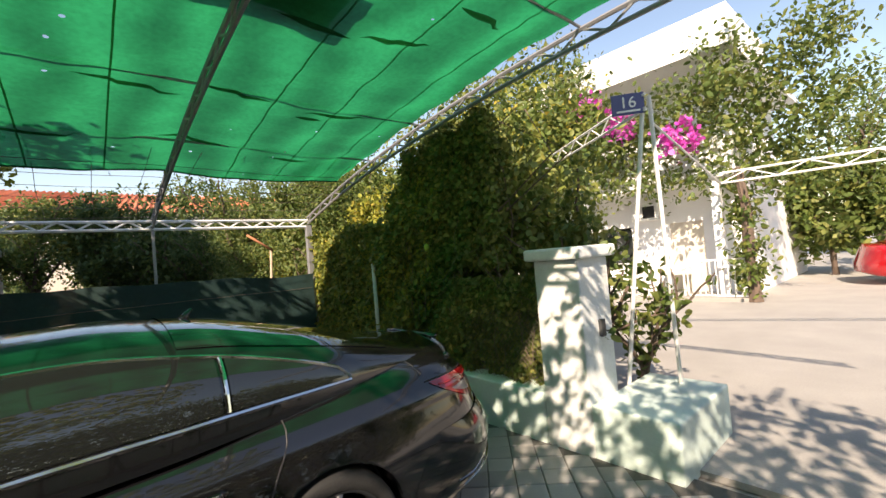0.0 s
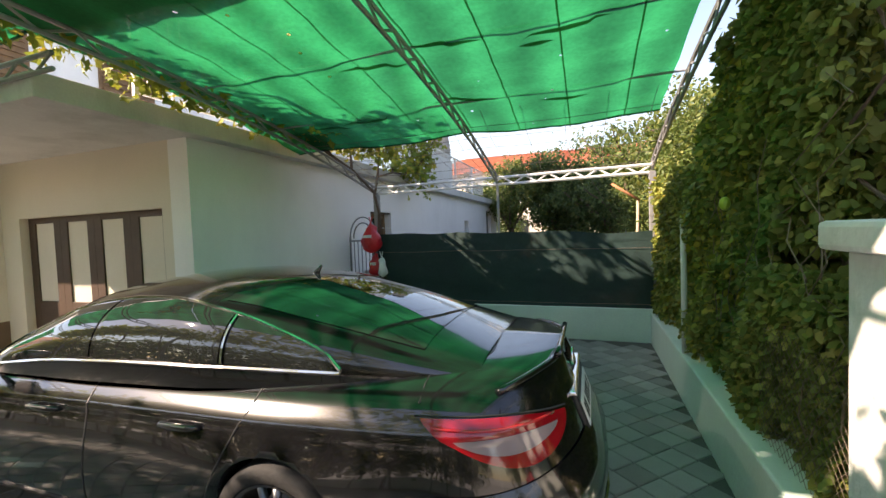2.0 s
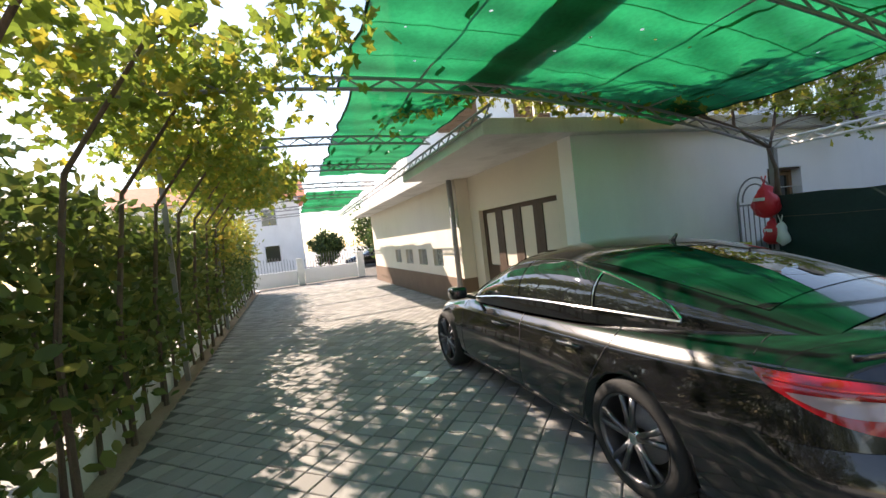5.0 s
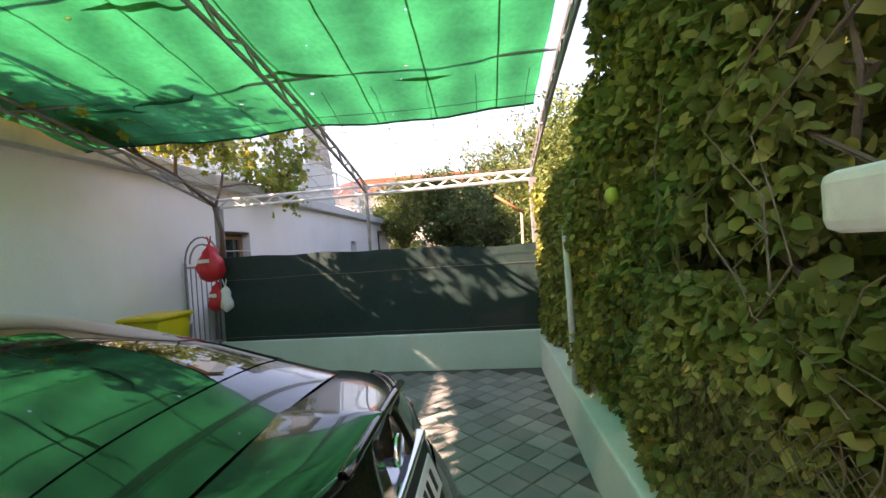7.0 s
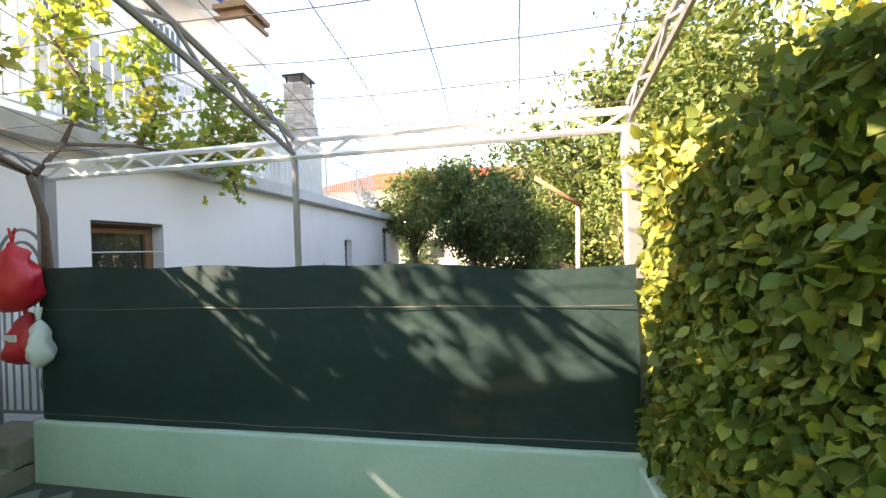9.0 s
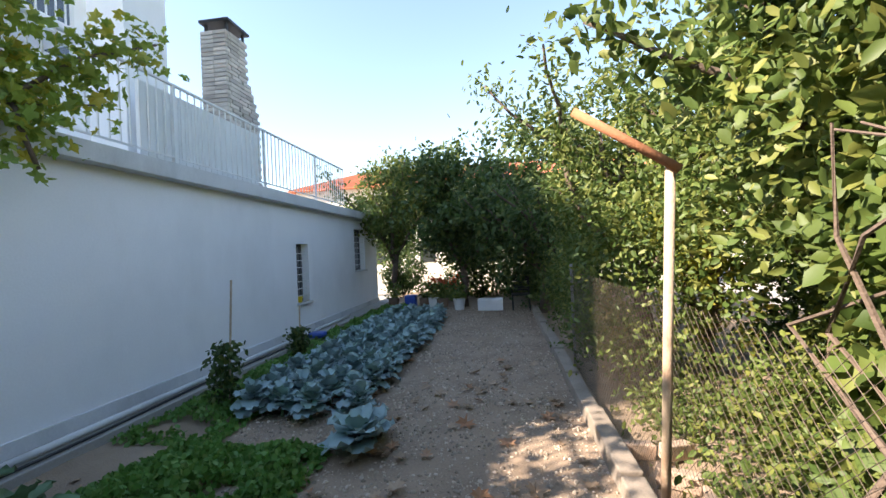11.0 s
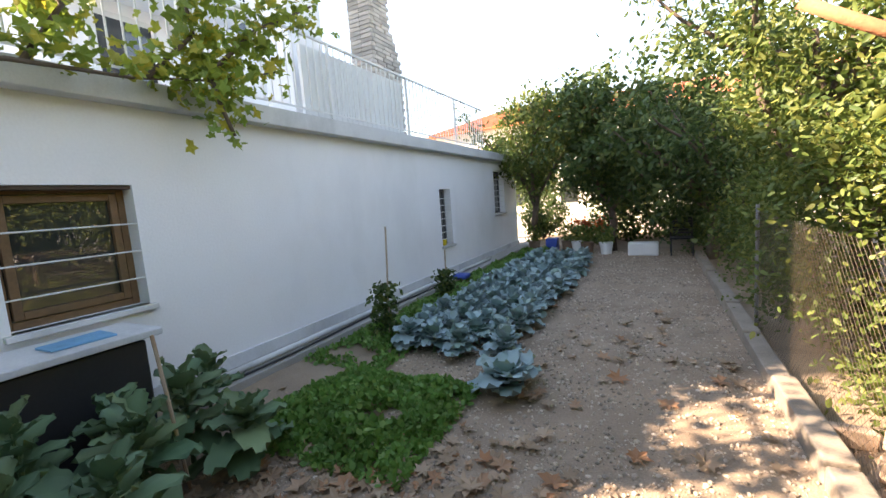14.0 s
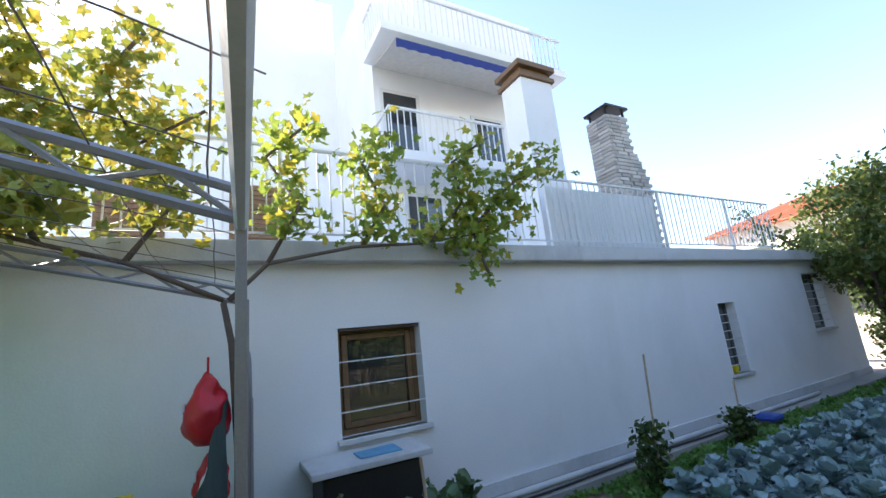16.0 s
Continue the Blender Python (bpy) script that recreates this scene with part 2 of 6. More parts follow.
DOOR_WOOD = material("dark_door_wood", (0.07, 0.04, 0.025), 0.55, 0.25, 12, 60.0, 0.2)
TILE_RED = material("red_roof_tile", (0.62, 0.2, 0.1), 0.85, 0.2, 3, 20.0, 0.4, rand=0.15)
BRICK = material("pale_brick", (0.55, 0.5, 0.45), 0.9, 0.2, 4, 60.0, 0.5, rand=0.25)
YELLOW_PLASTIC = material("yellow_plastic", (0.75, 0.55, 0.02), 0.45, 0.08, 4, 60.0, 0.05)
WHITE_PLASTIC = material("white_plastic", (0.75, 0.76, 0.75), 0.5, 0.06, 4, 60.0, 0.05)
RED_PLASTIC = material("red_plastic_bag", (0.65, 0.02, 0.03), 0.4, 0.1, 8, 40.0, 0.2)
BLUE_PLASTIC = material("blue_plastic", (0.03, 0.08, 0.35), 0.4, 0.1, 8, 40.0, 0.1)
BLACK_PLASTIC = material("black_plastic", (0.02, 0.02, 0.022), 0.5, 0.2, 5, 40.0, 0.1)
AWNING_CLOTH = material("pale_awning_cloth", (0.62, 0.6, 0.56), 0.85, 0.15, 9, 60.0, 0.2)
NAVY = material("navy_awning", (0.02, 0.04, 0.2), 0.8, 0.1, 5, 60.0, 0.2)
RED_PAINT = material("red_car_paint", (0.4, 0.01, 0.015), 0.25, 0.05, 3, 60.0, 0.0, metal=0.2, coat=1.0)


# ---- mesh helpers ----
def thing(name, x, y, z, label, category, group="", kind="", turn=0.0):
    ob = new(name)
    ob.empty_display_size = 0.1
    ob.matrix_basis = pose(x, y, z, 0, 0, turn)
    return tagged(ob, label, category, group, kind)


def smooth(me, on=True):
    me.polygons.foreach_set("use_smooth", [on] * len(me.polygons))
    return me


def part(name, bm, mat, parent=None, label="", soft=False):
    me = bpy.data.meshes.new(name)
    bm.normal_update()
    bm.to_mesh(me)
    bm.free()
    me.materials.append(mat)
    if soft:
        smooth(me)
    ob = new(name, me)
    if parent is not None:
        ob.parent = parent
    if label:
        ob["label"] = label
    return ob


def wpart(name, bm, mat, parent, label="", soft=False):
    """A part whose mesh is in world coordinates."""
    ob = part(name, bm, mat, parent, label, soft)
    ob.matrix_parent_inverse = parent.matrix_basis.inverted()
    return ob


def wraw(name, verts, faces, mat, parent, label="", soft=False):
    ob = raw(name, verts, faces, mat, parent, label, soft)
    ob.matrix_parent_inverse = parent.matrix_basis.inverted()
    return ob


def wleaves(name, centres, size, mat, parent, **more):
    ob = leaf_cloud(name, centres, size, mat, parent, **more)
    ob.matrix_parent_inverse = parent.matrix_basis.inverted()
    return ob


def raw(name, verts, faces, mat, parent=None, label="", soft=False):
    me = bpy.data.meshes.new(name)
    me.from_pydata(verts, [], faces)
    me.materials.append(mat)
    if soft:
        smooth(me)
    ob = new(name, me)
    if parent is not None:
        ob.parent = parent
    if label:
        ob["label"] = label
    return ob


def box(bm, x0, x1, y0, y1, z0, z1, bevel=0.0):
    m = Matrix.Translation(((x0 + x1) / 2, (y0 + y1) / 2, (z0 + z1) / 2)) @ Matrix.Diagonal((x1 - x0, y1 - y0, z1 - z0, 1))
    got = bmesh.ops.create_cube(bm, size=1, matrix=m)
    if bevel:
        es = list({e for v in got["verts"] for e in v.link_edges})
        bmesh.ops.bevel(bm, geom=es, offset=bevel, segments=2, affect="EDGES", profile=0.5)
    return bm


def boxes(*rows, bevel=0.0):
    bm = bmesh.new()
    for r in rows:
        box(bm, *r, bevel=bevel)
    return bm


def rod(bm, a, b, r0, r1=None, n=8):
    """A round bar from a to b."""
    a, b = Vector(a), Vector(b)
    d = b - a
    m = Matrix.Translation((a + b) / 2) @ d.to_track_quat("Z", "Y").to_matrix().to_4x4()
    bmesh.ops.create_cone(bm, cap_ends=True, segments=n, radius1=r0, radius2=r0 if r1 is None else r1, depth=d.length, matrix=m)
    return bm


def rods(*rows, n=8):
    bm = bmesh.new()
    for a, b, r in rows:
        rod(bm, a, b, r, n=n)
    return bm


def tube(bm, pts, radius, n=6):
    """A tube through the points; radius is one number or one for each point."""
    pts = [Vector(p) for p in pts]
    rs = radius if hasattr(radius, "__len__") else [radius] * len(pts)
    rings = []
    for i, p in enumerate(pts):
        d = (pts[min(i + 1, len(pts) - 1)] - pts[max(i - 1, 0)]).normalized()
        q = d.to_track_quat("Z", "Y")
        rings.append([bm.verts.new(p + q @ Vector((rs[i] * math.cos(k * math.tau / n), rs[i] * math.sin(k * math.tau / n), 0))) for k in range(n)])
    for a, b in zip(rings, rings[1:]):
        for k in range(n):
            bm.faces.new((a[k], a[(k + 1) % n], b[(k + 1) % n], b[k]))
    bm.faces.new(rings[0][::-1])
    bm.faces.new(rings[-1])
    return bm


def leaf_cloud(name, centres, size, mat, parent=None, label="", aim=None, spread=1.0, slim=0.55, seed=1):
    """Many leaves, each a folded oval blade of six triangles, round the given centres."""
    rng = np.random.default_rng(seed)
    c = np.asarray(centres, float)
    k = len(c)
    d = rng.normal(size=(k, 3)) * spread
    if aim is not None:
        d = d + np.asarray(aim, float)
    d[:, 2] -= 0.25
    d /= np.linalg.norm(d, axis=1)[:, None] + 1e-9
    u = rng.normal(size=(k, 3))
    side = np.cross(d, u)
    side /= np.linalg.norm(side, axis=1)[:, None] + 1e-9
    nrm = np.cross(side, d)
    s = (size * rng.uniform(0.6, 1.35, k))[:, None]
    w = s * slim * 0.5
    v = np.stack([c, c + d * s * 0.22 + side * w * 0.85, c + d * s * 0.6 + side * w * 0.9, c + d * s - nrm * s * 0.12, c + d * s * 0.6 - side * w * 0.9, c + d * s * 0.22 - side * w * 0.85, c + d * s * 0.45 - nrm * s * 0.09], 1).reshape(-1, 3)
    f = np.array([[0, 1, 6], [1, 2, 6], [2, 3, 6], [3, 4, 6], [4, 5, 6], [5, 0, 6]])[None] + (np.arange(k) * 7)[:, None, None]
    f = f.reshape(-1, 3)
    me = bpy.data.meshes.new(name)
    me.vertices.add(len(v))
    me.vertices.foreach_set("co", v.ravel())
    me.loops.add(len(f) * 3)
    me.loops.foreach_set("vertex_index", f.ravel().astype(np.int32))
    me.polygons.add(len(f))
    me.polygons.foreach_set("loop_start", np.arange(0, len(f) * 3, 3, dtype=np.int32))
    me.update(calc_edges=True)
    me.materials.append(mat)
    ob = new(name, me)
    if parent is not None:
        ob.parent = parent
    if label:
        ob["label"] = label
    return ob


def lobed_leaves(name, centres, size, mat, parent, label="", lie=0.0, seed=1):
    """Palmate vine leaves of five lobes with a raised rib; lie = 1 spreads them flat on the ground."""
    rng = np.random.default_rng(seed)
    c = np.asarray(centres, float)
    k = len(c)
    nrm = rng.normal(size=(k, 3)) * (1 - lie * 0.8) + np.array([0.25 * (1 - lie), -0.2 * (1 - lie), 0.5 + lie])
    nrm /= np.linalg.norm(nrm, axis=1)[:, None] + 1e-9
    d = np.cross(nrm, rng.normal(size=(k, 3)))
    d /= np.linalg.norm(d, axis=1)[:, None] + 1e-9
    side = np.cross(nrm, d)
    s = (size * rng.uniform(0.55, 1.3, k))[:, None] * 0.55
    outline = [(0, 1.0), (28, 0.62), (58, 0.95), (88, 0.58), (120, 0.78), (152, 0.5), (180, 0.12), (208, 0.5), (240, 0.78), (272, 0.58), (302, 0.95), (332, 0.62)]
    rows = [c]
    for a, r in outline:
        q = s * r * rng.uniform(0.85, 1.15, (k, 1))
        rows.append(c + d * q * math.cos(radians(a)) + side * q * math.sin(radians(a)) - nrm * q * rng.uniform(-0.1, 0.4, (k, 1)))
    v = np.stack(rows, 1).reshape(-1, 3)
    f = (np.array([[0, 1 + j, 1 + (j + 1) % 12] for j in range(12)])[None] + (np.arange(k) * 13)[:, None, None]).reshape(-1, 3)
    ob = raw(name, v.tolist(), f.tolist(), mat, parent, label)
    ob.matrix_parent_inverse = parent.matrix_basis.inverted()
    return ob


def clumps(rng, lo, hi, count, per, radius):
    """Centres of leaves, gathered in clumps inside a box."""
    lo, hi = np.array(lo, float), np.array(hi, float)
    base = lo + rng.random((count, 3)) * (hi - lo)
    r = radius * rng.uniform(0.5, 1.3, (count, 1, 1))
    return (base[:, None] + rng.normal(size=(count, per, 3)) * r).reshape(-1, 3)


def wall_with_holes(bm, along, fixed, thick, a0, a1, z0, z1, holes):
    """A wall along 'x' or 'y' between a0 and a1, one face at fixed and the other at fixed + thick, with openings (a0, a1, z0, z1) through it."""
    cuts = sorted({a0, a1, *[h[0] for h in holes], *[h[1] for h in holes]})
    for p, q in zip(cuts, cuts[1:]):
        zs = [(z0, z1)]
        for h in holes:
            if h[0] <= p and q <= h[1]:
                zs = [(z0, h[2]), (h[3], z1)]
        for s, t in zs:
            if t - s < 1e-4:
                continue
            f0, f1 = sorted((fixed, fixed + thick))
            if along == "x":
                box(bm, p, q, f0, f1, s, t)
            else:
                box(bm, f0, f1, p, q, s, t)
    bmesh.ops.remove_doubles(bm, verts=bm.verts, dist=1e-4)
    return bm


# ---- the setting ----
HX = -2.0           # face of the house towards the garden
SLAB_X, SLAB_Y = -1.82, 2.15
FAR_Y = 20.3

bm = bmesh.new()
box(bm, -300, 300, -300, 300, -0.6, -0.06)
tagged(part("ground", bm, CONCRETE), "pale grey concrete and bare ground round the houses", "ground", kind="structure")
tagged(part("paving_bed", boxes((-30, 3.2, -1.75, 6.8, -0.05, -0.012)), JOINT), "dark sand bed under the driveway pavers", "paving", kind="structure")
tagged(part("neighbour_drive", boxes((3.32, 40, -14, 14, -0.05, 0.0)), CONCRETE), "sunlit pale concrete yard of the neighbour", "ground", kind="structure")

# back wall and low side wall, mint paint
bm = boxes((-1.36, 3.3, 6.44, 6.72, -0.05, 0.47), bevel=0.015)
for v in bm.verts:
    v.co.y += 0.045 * (3.3 - v.co.x)
    v.co.z += 0.01 * noise.noise(v.co * 2) if v.co.z > 0.2 else 0
tagged(part("wall_low_north", bm, MINT), "low mint-green painted retaining wall under the fence", "wall", kind="structure")
tagged(part("wall_low_east", boxes((3.03, 3.3, 1.85, 6.437, -0.05, 0.42), bevel=0.015), MINT), "low mint-green painted wall under the ivy hedge", "wall", kind="structure")

# garden ground
n = 60
xs, ys = np.linspace(-2.0, 9, n), np.linspace(6.75, 40, n)
vs = [(x, y, 0.05 + 0.03 * noise.noise((x * 1.3, y * 1.3, 0))) for x in xs for y in ys]
fs = [(i * n + j, (i + 1) * n + j, (i + 1) * n + j + 1, i * n + j + 1) for i in range(n - 1) for j in range(n - 1)]
tagged(raw("garden_soil", vs, fs, SOIL, soft=True), "dry brown garden soil with small stones and crumbs", "soil", kind="structure")

# house: east wall with three barred windows
HOLES = [(7.72, 8.66, 1.05, 2.14), (14.65, 15.2, 0.79, 2.05), (18.15, 19.05, 1.3, 2.54)]
bm = bmesh.new()
wall_with_holes(bm, "y", HX, -0.3, 3.6, FAR_Y, -0.05, 2.83, HOLES)
tagged(part("wall_east", bm, WHITE), "long white rendered house wall along the garden", "wall", kind="structure")
bm = bmesh.new()
wall_with_holes(bm, "x", 3.6, 0.3, -5.6, HX - 0.3, -0.05, 2.83, [(-5.2, -2.45, 0.02, 2.06)])
tagged(part("wall_south", bm, CREAM), "cream rendered house wall with a wide folding door", "wall", kind="structure")
bm = bmesh.new()
wall_with_holes(bm, "x", 3.3, 0.3, -15.5, -5.6, 0.62, 2.83, [(x, x + 0.75, 0.85, 1.3) for x in (-7.6, -8.9, -10.3, -11.7)])
tagged(part("wall_west_wing", bm, CREAM), "cream rendered house wall with small barred windows", "wall", kind="structure")
tagged(part("wall_base_brown", boxes((-15.5, -5.6, 3.27, 3.6, -0.05, 0.62)), BROWN), "brown painted plinth of the cream wall", "wall", kind="structure")
tagged(part("wall_inner", boxes((-15.4, HX - 0.3, 6.4, 6.5, 0, 2.83), (-6.1, -6.0, 6.5, FAR_Y, 0, 2.83), (-6.0, HX - 0.3, FAR_Y - 0.3, FAR_Y, 0, 2.83)), CREAM), "plain inner walls of the ground floor", "wall", kind="structure")
tagged(part("terrace_slab", boxes((-5.65, SLAB_X, SLAB_Y, FAR_Y + 0.15, 2.83, 3.04), (-16, -5.653, 2.6, FAR_Y + 0.15, 2.83, 3.04), bevel=0.01), SLAB), "weathered concrete terrace slab over the ground floor", "slab", kind="structure")


# ---- the parked car ----
CAR_LONG, CAR_Y = 1.045, 2.39   # its nose points to -x


def lerp(u, rows):
    for (a, p), (b, q) in zip(rows, rows[1:]):
        if u <= b:
            t = min(1.0, max(0.0, (u - a) / (b - a)))
            return p + (q - p) * t
    return rows[-1][1]


def curve_of(rows, n=200):
    """The table as a smooth curve."""
    us = np.linspace(rows[0][0], rows[-1][0], n)
    vs = np.array([lerp(u, rows) for u in us])
    k = np.ones(13) / 13
    pad = np.concatenate([2 * vs[0] - vs[6:0:-1], vs, 2 * vs[-1] - vs[-2:-8:-1]])
    sm = np.convolve(pad, k, "valid")
    return lambda u: float(np.interp(u, us, sm))


TAIL_U, TAIL_L = 4.36, 0.62     # where the tail begins to close in, and how long it is
CAR_TOP = curve_of([(0, 0.6), (0.1, 0.7), (0.6, 0.84), (1.3, 0.95), (2.0, 0.97), (3.0, 1.0), (3.7, 1.03), (4.3, 1.06), (4.7, 1.065), (4.98, 1.06)])
CAR_HALF = curve_of([(0, 0.5), (0.12, 0.72), (0.45, 0.88), (1.0, 0.93), (2.4, 0.925), (3.6, 0.945), (4.1, 0.94), (4.5, 0.92), (4.98, 0.89)])
CAR_LOW = curve_of([(0, 0.32), (0.2, 0.2), (0.8, 0.19), (4.2, 0.19), (4.7, 0.24), (4.98, 0.34)])
CAR_ROOF = curve_of([(1.2, 0.9), (1.7, 1.19), (2.15, 1.39), (2.6, 1.45), (2.95, 1.46), (3.4, 1.405), (3.9, 1.28), (4.5, 1.08)])
CAR_SIDE = curve_of([(1.2, 0.72), (1.6, 0.81), (2.4, 0.83), (3.2, 0.82), (3.9, 0.73), (4.5, 0.6)])
PROFILE = [(0, 0, 1.0), (0.3, 0.55, 0.985), (0.42, 0.8, 0.945), (0.47, 0.875, 0.89), (0.53, 0.925, 0.8), (0.58, 0.945, 0.74), (0.66, 0.975, 0.6), (0.76, 1.0, 0.42), (0.86, 0.99, 0.2), (0.94, 0.96, 0.06), (1.0, 0.9, 0.0)]
PROF_Y = curve_of([(p[0], p[1]) for p in PROFILE], 100)
PROF_Z = curve_of([(p[0], p[2]) for p in PROFILE], 100)


def tail_plan(u):
    """How the plan closes in at the tail, round the corners."""
    return 1.0 if u <= TAIL_U else max(0.0, 1 - min(1.0, (u - TAIL_U) / TAIL_L) ** 2.7) ** (1 / 2.7)


def tail_lean(u, z):
    """The tail leans forward above the bumper."""
    k = min(1.0, max(0.0, (u - 4.1) / 0.85))
    return 0.17 * k * k * (3 - 2 * k) * min(1.0, max(0.0, (z - 0.55) / 0.5))


def along(u0, u1, n):
    """Steps along the car, closer together where the tail turns."""
    a, b = [math.asin(min(1.0, max(0.0, (u - TAIL_U) / TAIL_L))) + min(0.0, u - TAIL_U) * 2 for u in (u0, u1)]
    qs = [a + (b - a) * k / n for k in range(n + 1)]
    return [TAIL_U + (TAIL_L * math.sin(q) if q > 0 else q / 2) for q in qs]


def shell(u, v):
    """The lower body: v runs from the left sill (-1) over the top (0) to the right sill (1)."""
    w, top, low = CAR_HALF(u) * tail_plan(u), CAR_TOP(u), CAR_LOW(u)
    a = abs(v)
    bulge = 0.02 * math.exp(-((a - 0.72) / 0.1) ** 2) * (math.exp(-((u - 3.7) / 0.5) ** 2) + 0.6 * math.exp(-((u - 0.83) / 0.45) ** 2))
    crease = 0.012 * math.exp(-((a - 0.545) / 0.02) ** 2) * min(1, max(0, (u - 1.0) / 0.6))
    z = low + (top - low) * PROF_Z(a) + 0.02 * (1 - min(1, a / 0.45))
    return Vector((u - tail_lean(u, z), math.copysign(PROF_Y(a) * w + (bulge + crease if a > 0.02 else 0) * tail_plan(u), v), z))


def cabin(u, v):
    """The greenhouse: v from the left belt line (-1) over the roof (0) to the right one (1)."""
    w, top = CAR_SIDE(u), CAR_ROOF(u)
    belt = CAR_TOP(u) - 0.07
    th = v * math.pi / 2
    return Vector((u, math.copysign(w * abs(math.sin(th)) ** 0.85, v), belt + max(0.01, top - belt) * max(0.0, math.cos(th)) ** 0.62))


def lifted(fn, u, v, d):
    p, e = fn(u, v), 0.004
    n_ = (fn(u + e, v) - fn(u - e, v)).cross(fn(u, v + e) - fn(u, v - e))
    return p + n_.normalized() * d if n_.length > 1e-9 else p


def patch(fn, u0, u1, nu, nv, lift, edge):
    """A strip of one of the two surfaces; edge(t) gives the two v at the way t along u."""
    bm = bmesh.new()
    rows = []
    us_ = along(u0, u1, nu)
    for i in range(nu + 1):
        t = i / nu
        u = us_[i]
        a, b = edge(t)
        rows.append([bm.verts.new(lifted(fn, u, a + (b - a) * j / nv, lift)) for j in range(nv + 1)])
    for r, s in zip(rows, rows[1:]):
        for j in range(nv):
            bm.faces.new((r[j], s[j], s[j + 1], r[j + 1]))
    return bm


def flat(a, b):
    return lambda t: (a, b)


def line_on(fn, pts, lift, radius):
    bm = bmesh.new()
    tube(bm, [lifted(fn, u, v, lift) for u, v in pts], radius, 5)
    return bm


car = thing("car", 2.27 - 4.98 * CAR_LONG, CAR_Y, 0, "shiny black four-door coupe parked under the net", "car")
car.matrix_basis = car.matrix_basis @ Matrix.Diagonal((CAR_LONG, 1, 1, 1))
bm = patch(shell, 0, 4.979, 150, 90, 0, flat(-1, 1))
bmesh.ops.holes_fill(bm, edges=[e for e in bm.edges if e.is_boundary], sides=0)
bmesh.ops.recalc_face_normals(bm, faces=bm.faces)
body = part("body", bm, PAINT, car, soft=True)
cutter_bm = bmesh.new()
for u in (0.83, 3.70):
    bmesh.ops.create_cone(cutter_bm, cap_ends=True, segments=48, radius1=0.375, radius2=0.375, depth=3, matrix=Matrix.Translation((u, 0, 0.345)) @ Matrix.Rotation(math.pi / 2, 4, "X"))
cutter = part("cutter", cutter_bm, BLACK_PLASTIC, car)
mod = body.modifiers.new("arches", "BOOLEAN")
mod.operation, mod.object, mod.solver = "DIFFERENCE", cutter, "EXACT"
bpy.context.view_layer.update()
cut = bpy.data.meshes.new_from_object(body.evaluated_get(bpy.context.evaluated_depsgraph_get()))
body.modifiers.clear()
body.data = smooth(cut)
bpy.data.objects.remove(cutter)
part("underbody", boxes((0.35, 4.6, -0.62, 0.62, 0.2, 0.75)), BLACK_PLASTIC, car)
part("roof", patch(cabin, 1.2, 4.5, 60, 50, 0, flat(-1, 1)), PAINT, car, soft=True)
part("windscreen", patch(cabin, 1.3, 2.1, 14, 16, 0.004, lambda t: (-0.75 + 0.17 * t, 0.75 - 0.17 * t)), CAR_GLASS, car, "dark tinted windscreen", True)
part("rear_window", patch(cabin, 3.2, 4.25, 18, 16, 0.004, lambda t: (-0.5 - 0.1 * t, 0.5 + 0.1 * t)), CAR_GLASS, car, "dark tinted rear window", True)


def side_top(u):
    """Upper edge of the side glass: a long arch from the mirror to the rear quarter."""
    t = min(1.0, max(0.0, (u - 1.5) / 2.42))
    return 0.93 - 0.41 * math.sin(math.pi * t ** 0.85) ** 0.55


